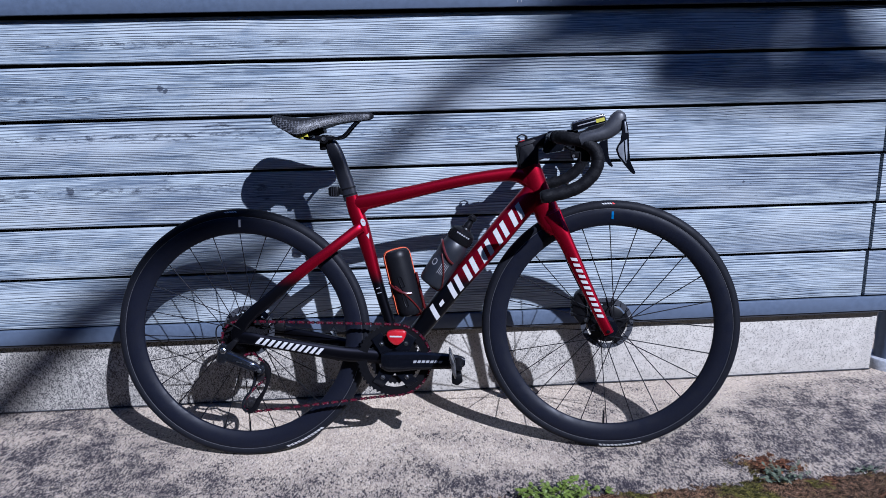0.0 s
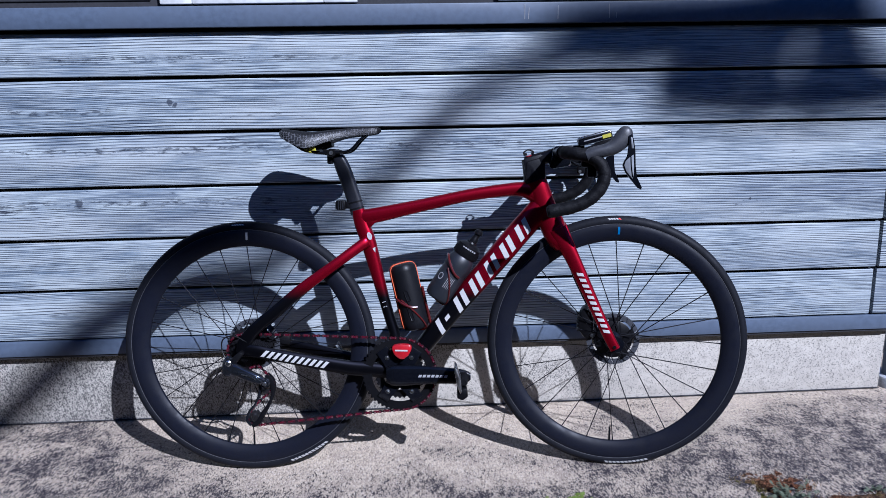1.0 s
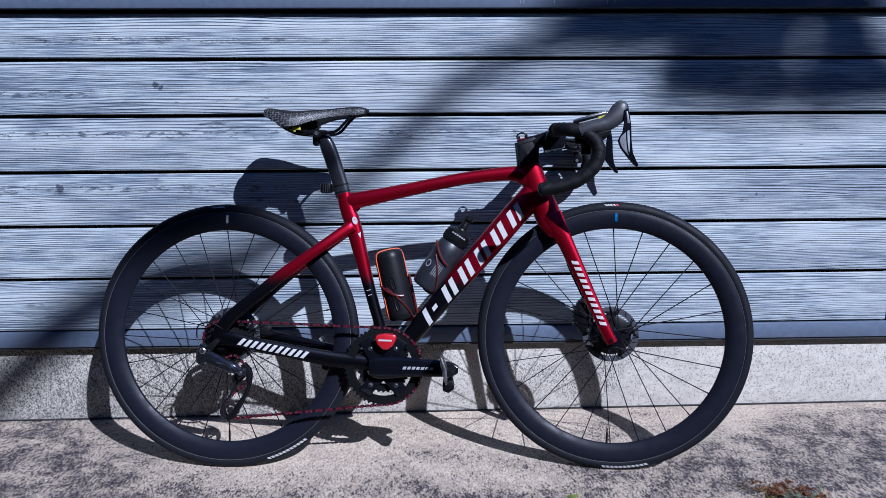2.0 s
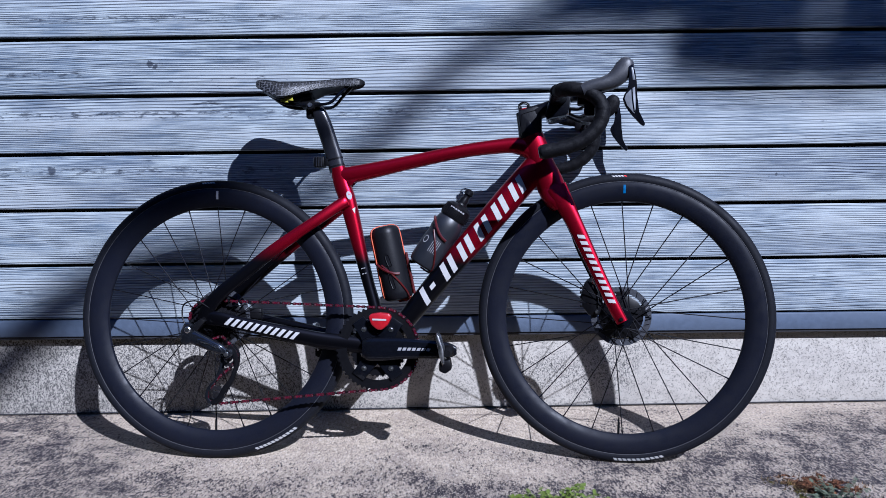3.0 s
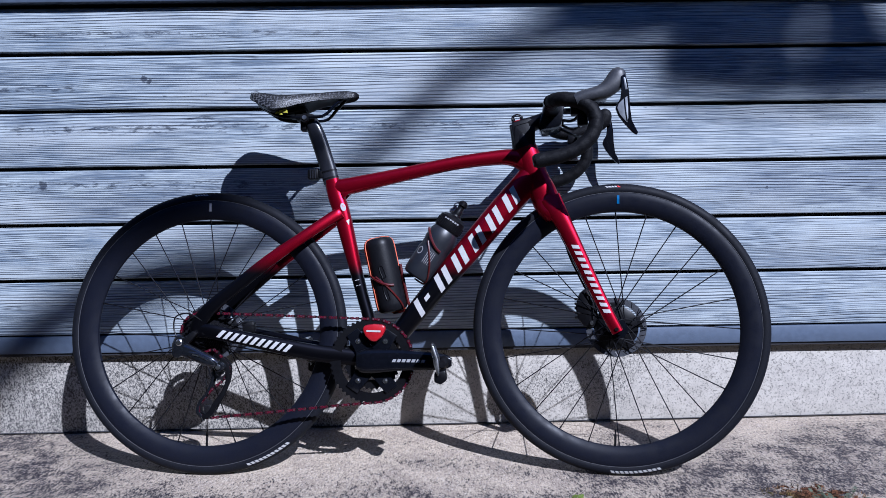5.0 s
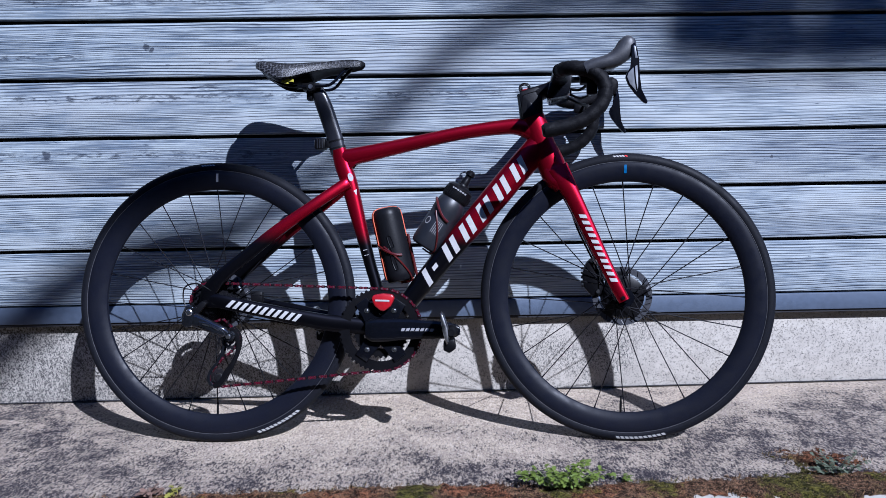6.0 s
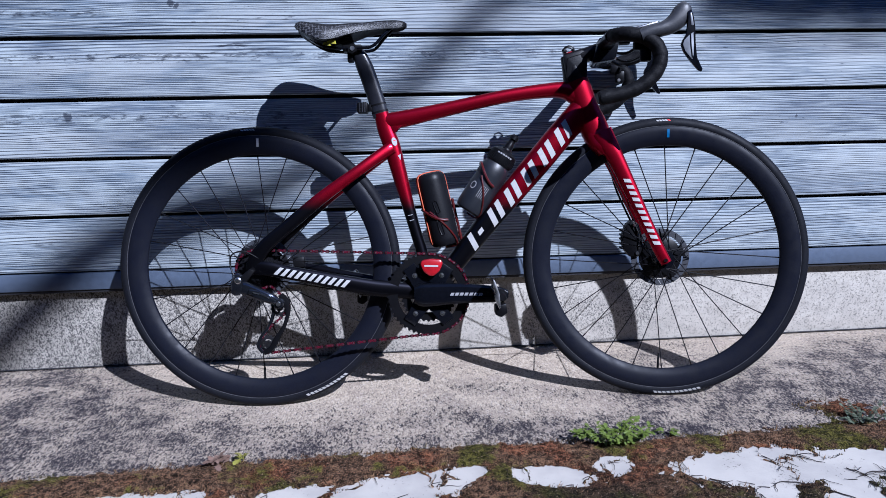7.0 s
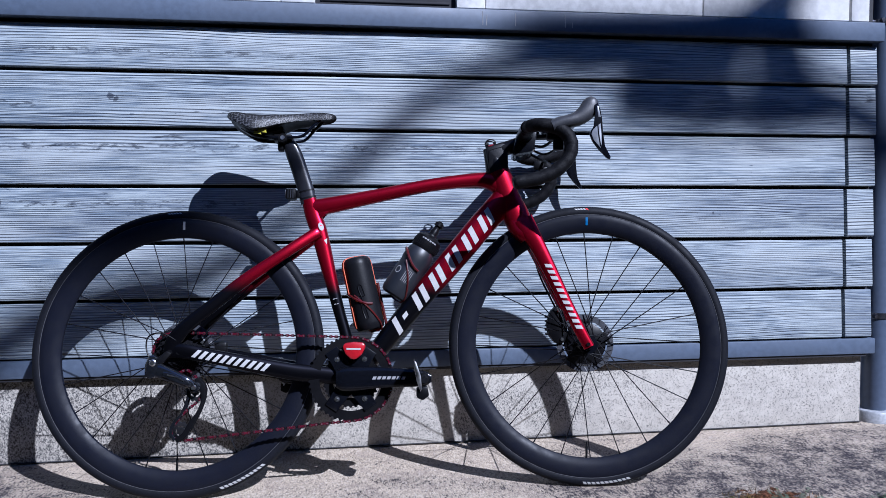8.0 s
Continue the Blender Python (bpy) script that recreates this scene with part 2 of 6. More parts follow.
def fork_paint_material():
    n = Nodes("candy red paint")
    flake = n.noise(900.0, 2.0)
    col = n.mix(n.ramp(flake, 0.35, 0.65), (0.19, 0.0006, 0.009), (0.31, 0.0011, 0.016))
    return n.done(col, 0.33, 0.85, 0.12, 0.3)


def tape_material():
    n = Nodes("black textured bar tape")
    pat = n.noise(300.0, 3.0)
    wrap = n.math("SINE", n.math("MULTIPLY", n.math("ADD", n.axis(0), n.math("MULTIPLY", n.axis(2), -0.8)), 300.0))
    n.bump(n.math("ADD", pat, n.math("MULTIPLY", wrap, 0.35)), 0.35, 0.002)
    return n.done(n.mix(n.ramp(pat, 0.3, 0.7), (0.0015, 0.0015, 0.0022), (0.0052, 0.0052, 0.0068)), 0.62, spec=0.12)


def lattice_material():
    """Open printed honeycomb: grey struts round black cells."""
    n = Nodes("printed honeycomb lattice")
    cell = n.t.nodes.new("ShaderNodeTexVoronoi")
    cell.voronoi_dimensions = "2D"
    flat = n.t.nodes.new("ShaderNodeCombineXYZ")
    n.set(flat, 0, n.axis(0)), n.set(flat, 1, n.math("ADD", n.math("MULTIPLY", n.axis(2), 1.1), n.math("MULTIPLY", n.math("ABSOLUTE", n.axis(1)), -0.5)))
    n.link(flat.outputs[0], cell.inputs["Vector"])
    cell.inputs["Scale"].default_value, cell.inputs["Randomness"].default_value = 135.0, 0.45
    d = cell.outputs["Distance"]
    col = n.mix(n.ramp(d, 0.40, 0.50), (0.002, 0.002, 0.003), (0.050, 0.051, 0.058))
    n.bump(n.ramp(d, 0.38, 0.50), 0.8, 0.003)
    return n.done(col, 0.5)


def bottle_material():
    n = Nodes("smoked translucent bottle plastic")
    f = n.noise(35.0, 3.0)
    n.b.inputs["Transmission Weight"].default_value = 0.15
    n.bump(n.noise(300.0, 2.0), 0.08, 0.001)
    return n.done(n.mix(f, (0.007, 0.008, 0.012), (0.015, 0.017, 0.023)), 0.44)


M_SIDING = siding_material()
M_TRIM = plain("blue grey painted metal trim", (0.066, 0.084, 0.123), 0.5, grain=60, vary=0.10)
M_FOUND = concrete_material("grey foundation concrete", (0.385, 0.360, 0.316), (0.010, 0.011, 0.016), 0.82)
M_APRON = apron_material()
M_MOSS = moss_material()
M_WHITE_GROUND = white_paint_material()
M_SOIL = plain("dark mossy soil", (0.03, 0.026, 0.02), 0.95, grain=60, vary=0.5, bump=0.6)
M_BARK = plain("grey bark", (0.12, 0.10, 0.085), 0.9, grain=40, vary=0.4, bump=0.6)
M_WHITE_PANEL = plain("white painted panel", (0.585, 0.580, 0.565), 0.6, grain=45, vary=0.14, bump=0.2)
M_BROWN_PANEL = plain("dark plum brown board", (0.05, 0.036, 0.044), 0.6, grain=50, vary=0.3)
M_PIPE = plain("blue grey plastic pipe", (0.058, 0.074, 0.113), 0.4, grain=60, vary=0.08)
M_COLLAR = plain("pale grey collar", (0.281, 0.289, 0.304), 0.5)
M_DARK = plain("dark void board", (0.02, 0.02, 0.024), 0.8)
M_FRAME, M_FORK, M_TAPE, M_LATTICE, M_BOTTLE = frame_paint_material(), fork_paint_material(), tape_material(), lattice_material(), bottle_material()
M_CARBON = plain("satin black carbon", (0.003, 0.003, 0.0045), 0.34, coat=0.06, grain=400, vary=0.3)
M_POST = plain("satin dark grey carbon", (0.012, 0.0125, 0.017), 0.32, coat=0.2, grain=300, vary=0.2)
M_RIM = plain("matt black carbon rim", (0.0052, 0.0060, 0.0112), 0.47, grain=500, vary=0.25)
M_TYRE = plain("black tyre rubber", (0.0050, 0.0055, 0.0085), 0.62, grain=300, vary=0.3, bump=0.2)
M_STEEL = plain("brushed steel", (0.55, 0.55, 0.56), 0.28, 1.0, grain=200, vary=0.15)
M_DARKSTEEL = plain("dark steel", (0.16, 0.16, 0.18), 0.3, 1.0, grain=200, vary=0.2)
M_GREYMETAL = plain("polished grey alloy", (0.060, 0.066, 0.084), 0.16, 0.9, 0.25, grain=80)
M_SPOKE = plain("black spoke", (0.006, 0.006, 0.008), 0.45, 0.2)
M_HOOD = plain("black hood rubber", (0.026, 0.027, 0.032), 0.42, grain=260, vary=0.2, bump=0.2)
M_PLASTIC = plain("black plastic", (0.0035, 0.0035, 0.0045), 0.4)
M_GLOSS = plain("gloss black", (0.003, 0.0034, 0.0055), 0.22, 0.0, 0.3)
M_WHITE = plain("white decal", (0.359, 0.355, 0.351), 0.4, vary=0.05)
M_PALE = plain("pale grey decal", (0.24, 0.24, 0.25), 0.45, vary=0.08)
M_BLUE = plain("blue decal", (0.012, 0.09, 0.24), 0.4)
M_YELLOW = plain("yellow decal", (0.36, 0.33, 0.025), 0.45)
M_RED = plain("gloss red plastic", (0.30, 0.006, 0.011), 0.25, 0.0, 0.6)
M_REDDECAL = plain("red decal", (0.5, 0.03, 0.03), 0.4)
M_ORANGE = plain("orange piping", (0.42, 0.07, 0.016), 0.5)
M_SADDLE = plain("black saddle cover", (0.0055, 0.0056, 0.007), 0.5, grain=260, vary=0.2, bump=0.2)
M_ROTOR = plain("worn grey brake steel", (0.034, 0.036, 0.044), 0.60, 0.15, grain=220, vary=0.3)
M_COG = plain("oiled dark sprocket steel", (0.012, 0.012, 0.015), 0.35, 0.5, grain=220, vary=0.3)
M_CHAINRED = plain("red coated chain rivet", (0.12, 0.008, 0.024), 0.32, 0.6, 0.2)
M_BEAD = plain("worn tyre bead", (0.05, 0.05, 0.055), 0.5)
M_HEDGE = plain("dark evergreen foliage", (0.035, 0.05, 0.02), 0.8, grain=30, vary=0.6, bump=0.8)
M_CAGE = plain("dark red clear cage", (0.055, 0.006, 0.006), 0.25, 0.0, 0.4)
M_CASE = plain("black moulded case", (0.0050, 0.0051, 0.0066), 0.45, grain=300, bump=0.15)
M_LEAF = plain("fresh green leaf", (0.090, 0.125, 0.013), 0.55, grain=90, vary=0.35)
M_LEAF_GREY = plain("grey green leaf", (0.075, 0.09, 0.055), 0.6, grain=90, vary=0.3)
M_LEAF_YELLOW = plain("yellow green leaf", (0.2, 0.19, 0.03), 0.6, grain=90, vary=0.3)
M_LEAF_DRY = plain("dry brown leaf", (0.15, 0.095, 0.07), 0.7, grain=90, vary=0.3)
M_ROOT = plain("dead root", (0.022, 0.016, 0.014), 0.9, grain=200, vary=0.4)
M_LEVER = plain("satin silver grey lever face", (0.20, 0.21, 0.23), 0.38, 0.25, 0.1, grain=90)
M_GRASS = stalk_material()


# ---- mesh helpers ----
def mesh_of(bm, name, material, sharp=32.0):
    bmesh.ops.recalc_face_normals(bm, faces=bm.faces)
    me = bpy.data.meshes.new(name)
    bm.to_mesh(me)
    bm.free()
    me.materials.append(material)
    me.shade_smooth()
    me.set_sharp_from_angle(angle=radians(sharp))
    return me


def part(name, bm, material, parent, label=""):
    ob = new(name, mesh_of(bm, name, material))
    ob.parent = parent
    return tagged(ob, label)


def thing(name, bm, material, label, category, group="", kind=""):
    return tagged(new(name, mesh_of(bm, name, material)), label, category, group, kind)


def box(bm, lo, hi, bevel=0.0):
    """A box between two corners, its edges rounded by bevel."""
    m = Matrix.Translation([(a + b) / 2 for a, b in zip(lo, hi)]) @ Matrix.Diagonal([b - a for a, b in zip(lo, hi)] + [1])
    got = bmesh.ops.create_cube(bm, size=1.0, matrix=m)
    if bevel:
        edges = list({e for v in got["verts"] for e in v.link_edges})
        bmesh.ops.bevel(bm, geom=edges, offset=bevel, segments=2, profile=0.5, affect="EDGES")
    return bm


def prism(bm, outline, y0, y1, bevel=0.0):
    """An outline of (x, z) drawn out from y0 to y1."""
    a = [bm.verts.new((x, y0, z)) for x, z in outline]
    b = [bm.verts.new((x, y1, z)) for x, z in outline]
    faces = [bm.faces.new(a), bm.faces.new(b[::-1])]
    n = len(a)
    for i in range(n):
        faces.append(bm.faces.new((a[i], b[i], b[(i + 1) % n], a[(i + 1) % n])))
    if bevel:
        bmesh.ops.bevel(bm, geom=list({e for f in faces for e in f.edges}), offset=bevel, segments=2, profile=0.5, affect="EDGES")
    return bm


def smooth_rows(rows, per=5):
    """Rows of numbers, joined by a smooth curve."""
    p = [np.array(r, float) for r in rows]
    p = [2 * p[0] - p[1]] + p + [2 * p[-1] - p[-2]]
    out = []
    for i in range(1, len(p) - 2):
        for k in range(per):
            t = k / per
            out.append(0.5 * (2 * p[i] + (p[i + 1] - p[i - 1]) * t + (2 * p[i - 1] - 5 * p[i] + 4 * p[i + 1] - p[i + 2]) * t * t
                              + (3 * p[i] - p[i - 1] - 3 * p[i + 1] + p[i + 2]) * t ** 3))
    out.append(p[-2])
    return out


def skin(bm, rings, closed=False, caps=True):
    vs = [[bm.verts.new(c) for c in ring] for ring in rings]
    n = len(vs[0])
    for i in range(len(vs) - (0 if closed else 1)):
        a, b = vs[i], vs[(i + 1) % len(vs)]
        for j in range(n):
            bm.faces.new((a[j], a[(j + 1) % n], b[(j + 1) % n], b[j]))
    if caps and not closed:
        bm.faces.new(vs[0][::-1]), bm.faces.new(vs[-1])
    return bm


def loft(bm, rows, seg=18, per=5, power=2.4, caps=True):
    """A tube through rows (x, y, z, half height in the plane of the bike, half width across it)."""
    rows = smooth_rows(rows, per) if per > 1 else [np.array(r, float) for r in rows]
    rings = []
    for i, r in enumerate(rows):
        d = rows[min(i + 1, len(rows) - 1)][:3] - rows[max(i - 1, 0)][:3]
        up = np.array((-d[2], 0.0, d[0]))
        up /= np.linalg.norm(up)
        ring = []
        for k in range(seg):
            a = 2 * math.pi * k / seg
            c, s = math.cos(a), math.sin(a)
            c, s = math.copysign(abs(c) ** (2 / power), c), math.copysign(abs(s) ** (2 / power), s)
            ring.append(r[:3] + up * r[3] * c + np.array((0, r[4] * s, 0)))
        rings.append(ring)
    return skin(bm, rings, caps=caps)


def pipe(bm, pts, radius, seg=10, per=5, closed=False):
    """A round tube through points; radius a number, or one for each point."""
    rad = radius if isinstance(radius, (list, tuple)) else [radius] * len(pts)
    rows = [(*p, r) for p, r in zip(pts, rad)]
    if closed:
        rows = rows[-2:] + rows + rows[:2]
    rows = smooth_rows(rows, per) if per > 1 else [np.array(r, float) for r in rows]
    if closed:
        rows = rows[2 * per:-(3 * per) if per > 1 else None][: (len(pts)) * per]
    n = len(rows)
    ref, rings = None, []
    for i in range(n):
        nxt, prv = (rows[(i + 1) % n], rows[i - 1]) if closed else (rows[min(i + 1, n - 1)], rows[max(i - 1, 0)])
        d = Vector(nxt[:3] - prv[:3]).normalized()
        if ref is None:
            ref = d.orthogonal()
        ref = (ref - d * ref.dot(d)).normalized()
        other = d.cross(ref)
        c = Vector(rows[i][:3])
        rings.append([c + (ref * math.cos(2 * math.pi * k / seg) + other * math.sin(2 * math.pi * k / seg)) * rows[i][3] for k in range(seg)])
    return skin(bm, rings, closed=closed)


def lathe(bm, profile, seg=48, centre=(0, 0, 0), axis=(0, 1, 0), closed=False):
    """A profile of (distance from the axis, place along it), turned about the axis."""
    ax = Vector(axis).normalized()
    u = Vector((1, 0, 0)) if abs(ax.x) < 0.9 else Vector((0, 0, 1))
    u = (u - ax * u.dot(ax)).normalized()
    w = ax.cross(u)
    c = Vector(centre)
    rings = [[c + ax * h + (u * math.cos(2 * math.pi * k / seg) + w * math.sin(2 * math.pi * k / seg)) * max(r, 1e-5) for k in range(seg)] for r, h in profile]
    return skin(bm, rings, closed=closed)


def gear(bm, centre, teeth, r_root, r_tip, r_hole, y0, y1):
    """A flat toothed ring in the plane of the bike."""
    cx, cz = centre
    outer, inner = [], []
    for k in range(teeth * 4):
        a = 2 * math.pi * k / (teeth * 4)
        r = r_tip if k % 4 in (1, 2) else r_root
        outer.append((cx + r * math.cos(a), cz + r * math.sin(a)))
        inner.append((cx + r_hole * math.cos(a), cz + r_hole * math.sin(a)))
    rows = [[bm.verts.new((x, y, z)) for x, z in ring] for ring, y in ((outer, y0), (outer, y1), (inner, y1), (inner, y0))]
    n = len(outer)
    for i in range(4):
        a, b = rows[i], rows[(i + 1) % 4]
        for j in range(n):
            bm.faces.new((a[j], a[(j + 1) % n], b[(j + 1) % n], b[j]))
    return bm


def BM():
    return bmesh.new()


# ---- ground ----
def slab_height(x):
    return 0.004 + 0.0065 * x


def wander(x, y, s, seed=0.0):
    return noise.noise(Vector((x * s, y * s, seed)))


def apron_edge(x):
    """Where the moss begins, off the wall."""
    line = float(np.interp(x, (-0.9, -0.45, 0.0, 0.45, 0.65, 0.85, 1.2), (-0.578, -0.556, -0.540, -0.560, -0.553, -0.540, -0.530)))
    return line + 0.006 * wander(x, 0.0, 3.0, 4.0) + 0.010 * wander(x, 0.0, 14.0, 9.0) + 0.006 * wander(x, 0.0, 45.0, 15.0)


def make_ground():
    bm = BM()
    v = [bm.verts.new(c) for c in ((-60, -60, -0.012), (60, -60, -0.012), (60, 60, -0.012), (-60, 60, -0.012))]
    bm.faces.new(v)
    thing("ground", bm, M_SOIL, "dark mossy yard ground", "ground", kind="structure")
    bm = BM()
    v = [bm.verts.new(c) for c in ((-1.2, -1.15, -0.0049), (1.5, -1.15, 0.0127), (1.5, -0.60, 0.0127), (-1.2, -0.60, -0.0049))]
    bm.faces.new(v)
    thing("paint_patch", bm, M_WHITE_GROUND, "worn white ground paint under the moss", "ground paint", kind="structure")
    # poured apron along the wall, one sheet with a shallow wave
    bm = BM()
    xs, ys = np.linspace(-4.0, 3.0, 141), np.linspace(-0.66, 0.30, 30)
    grid = [[bm.verts.new((x, y, slab_height(x) + 0.0022 * wander(x, y, 2.2, 1.0) - 0.009 * min(1.0, max(0.0, (-0.590 - y) / 0.03)))) for x in xs] for y in ys]
    for j in range(len(ys) - 1):
        for i in range(len(xs) - 1):
            bm.faces.new((grid[j][i], grid[j][i + 1], grid[j + 1][i + 1], grid[j + 1][i]))
    thing("pavement", bm, M_APRON, "old concrete apron with black lichen speckle beside the wall", "pavement", kind="structure")


# patches where the moss leaves the white ground bare: x, y, half length, half width, turn in degrees
BARE_LEFT = [(-0.64, -0.69, 0.13, 0.028, 2), (-0.52, -0.69, 0.05, 0.03, 10)]
BARE_MID = [(-0.30, -0.735, 0.14, 0.06, 8), (-0.10, -0.71, 0.15, 0.055, 14), (0.03, -0.67, 0.06, 0.03, 20), (-0.30, -0.82, 0.17, 0.06, -4), (-0.14, -0.80, 0.13, 0.06, 20)]
BARE_SMALL = [(0.215, -0.69, 0.078, 0.038, -14), (0.345, -0.665, 0.042, 0.034, 30)]
BARE_RIGHT = [(0.63, -0.70, 0.17, 0.065, 4), (0.84, -0.71, 0.16, 0.05, 0), (1.00, -0.68, 0.09, 0.034, 12), (0.50, -0.90, 0.13, 0.07, 20), (0.70, -0.79, 0.13, 0.08, 10), (0.62, -0.91, 0.115, 0.08, 0), (0.745, -0.85, 0.07, 0.075, 20)]
VEINS = [(-0.12, -0.81, 0.11, 0.014, 24), (-0.02, -0.85, 0.10, 0.03, 24), (0.662, -0.832, 0.095, 0.024, 46), (0.60, -0.92, 0.07, 0.034, 52), (0.50, -0.745, 0.07, 0.012, -38), (0.70, -0.79, 0.03, 0.022, 0)]


def ellipse_depth(x, y, e):
    ex, ey, a, b, turn = e
    c, s = math.cos(radians(turn)), math.sin(radians(turn))
    dx, dy = x - ex, y - ey
    return 1.0 - math.hypot((dx * c + dy * s) / a, (dy * c - dx * s) / b)


def moss_depth(x, y):
    """Above nought where moss grows."""
    rough = 0.45 * wander(x, y, 17.0, 2.0) + 0.30 * wander(x, y, 46.0, 3.0) + 0.16 * wander(x, y, 110.0, 5.0)
    d = (apron_edge(x) - y) / 0.03 + 0.6 * rough
    if y > apron_edge(x) - 0.005:
        d = max(d, ellipse_depth(x, y, (0.96, -0.475, 0.095, 0.060, 0)) * 1.2 + 1.5 * rough - 0.10)
    bare = max(ellipse_depth(x, y, e) for e in BARE_LEFT + BARE_MID + BARE_SMALL + BARE_RIGHT) * 2.2 + rough
    vein = max(ellipse_depth(x, y, e) for e in VEINS) * 1.6 + 1.6 * rough
    crack = 0.05 - abs(wander(x, y, 6.0, 11.0) + 0.25 * wander(x, y, 20.0, 12.0))
    bare = min(bare, -vein, -crack * 7.0 + 0.20)
    return min(d, -bare)


def make_moss():
    step = 0.0065
    xs, ys = np.arange(-1.35, 1.75, step), np.arange(-1.25, -0.34, step)
    spots, verts, faces, made = {}, [], [], {}

    def spot(i, j):
        if (i, j) not in spots:
            x, y = xs[i] + step * 0.3 * wander(xs[i], ys[j], 300.0, 7.0), ys[j] + step * 0.3 * wander(xs[i], ys[j], 300.0, 8.0)
            spots[i, j] = (x, y, moss_depth(x, y))
        return spots[i, j]

    def vert(key, x, y, d):
        if key not in made:
            h = min(1.0, max(-0.2, d)) * 0.006 + 0.004 * wander(x, y, 40.0, 6.0) + 0.0035 * wander(x, y, 120.0, 13.0)
            made[key] = len(verts)
            verts.append((x, y, slab_height(x) - 0.0015 + h))
        return made[key]

    for i in range(len(xs) - 1):
        for j in range(len(ys) - 1):
            corners = ((i, j), (i + 1, j), (i + 1, j + 1), (i, j + 1))
            vals = [spot(*c) for c in corners]
            if max(v[2] for v in vals) <= 0.0:
                continue
            ring = []
            # the mat is cut where its depth runs out, for a smooth edge
            for k in range(4):
                (ax, ay, ad), (bx, by, bd) = vals[k], vals[(k + 1) % 4]
                ka, kb = corners[k], corners[(k + 1) % 4]
                if ad > 0.0:
                    ring.append(vert(ka, ax, ay, ad))
                if (ad > 0.0) != (bd > 0.0):
                    t = ad / (ad - bd)
                    ring.append(vert((min(ka, kb), max(ka, kb)), ax + (bx - ax) * t, ay + (by - ay) * t, 0.0))
            if len(ring) > 2:
                faces.append(ring)
    me = bpy.data.meshes.new("moss")
    me.from_pydata(verts, [], faces)
    me.materials.append(M_MOSS)
    me.shade_smooth()
    tagged(new("moss", me), "brown and green moss mat creeping over the ground", "moss", kind="stuff")
    # dead roots that creep out over the white patches from their rims and veins
    rnd, bm = random.Random(21), BM()
    starts = [(-0.20, -0.845, 25, 0.20), (-0.06, -0.79, 200, 0.16), (-0.16, -0.78, 35, 0.12), (-0.10, -0.83, 20, 0.18), (0.00, -0.80, 215, 0.16), (-0.25, -0.79, 5, 0.14),
              (0.52, -0.74, 330, 0.10), (0.47, -0.73, 290, 0.12), (0.70, -0.785, 135, 0.10), (0.72, -0.80, 325, 0.14), (0.68, -0.84, 330, 0.10), (0.60, -0.90, 60, 0.12), (0.63, -0.86, 200, 0.12),
              (0.53, -0.80, 350, 0.10), (0.88, -0.76, 150, 0.10), (0.80, -0.73, 300, 0.07), (0.66, -0.665, 290, 0.05), (0.95, -0.68, 300, 0.05), (0.05, -0.70, 200, 0.12), (0.09, -0.72, 230, 0.10), (-0.02, -0.66, 250, 0.05)]
    for _ in range(620):
        x, y = rnd.uniform(-0.75, 1.1), rnd.uniform(-0.98, -0.62)
        if -0.25 < moss_depth(x, y) < 0.15:
            starts.append((x, y, rnd.uniform(0, 360), rnd.uniform(0.015, 0.07)))
    queue = [(x, y, radians(a), length, 0.0014 if length > 0.06 else 0.0008) for x, y, a, length in starts]
    while queue:
        x, y, a, length, w = queue.pop()
        pts, n = [], max(4, int(length / 0.008))
        for k in range(n):
            pts.append((x, y, slab_height(x) + 0.0008 + 0.0012 * rnd.random()))
            a += rnd.gauss(0, 0.28)
            x, y = x + math.cos(a) * 0.008, y + math.sin(a) * 0.008
            if w > 0.0010 and rnd.random() < 0.22:
                queue.append((x, y, a + rnd.choice((-1, 1)) * rnd.uniform(0.5, 1.1), rnd.uniform(0.02, 0.05), w * 0.62))
        pipe(bm, pts, [w * (1 - 0.7 * k / n) for k in range(n)], 5, 1)
    thing("dead_roots", bm, M_ROOT, "thin dark roots creeping over the white patches", "roots", kind="stuff")
    # short stalks standing out of the mat
    rnd, bm = random.Random(5), BM()
    for _ in range(60000):
        x, y = rnd.uniform(-1.2, 1.6), rnd.uniform(-1.15, -0.40)
        if moss_depth(x, y) < -0.02:
            continue
        z = slab_height(x) - 0.002
        h, a = rnd.uniform(0.003, 0.012), rnd.uniform(0, 6.28)
        w, lean = rnd.uniform(0.0008, 0.0018), rnd.uniform(-0.008, 0.008)
        c, s = math.cos(a) * w, math.sin(a) * w
        bm.faces.new([bm.verts.new(q) for q in ((x - c, y - s, z), (x + c, y + s, z), (x + lean, y + lean * 0.5, z + h))])
    thing("moss_stalks", bm, M_GRASS, "short dry moss stalks in the mat", "moss", kind="stuff")


# ---- the wall ----
LAPS = (1.182, 1.056, 0.904, 0.749, 0.595, 0.441, 0.285)   # lower edges of the courses, from the drip trim down
JOINT, WALL_END, FOUND_END = 1.490, 1.583, 1.572


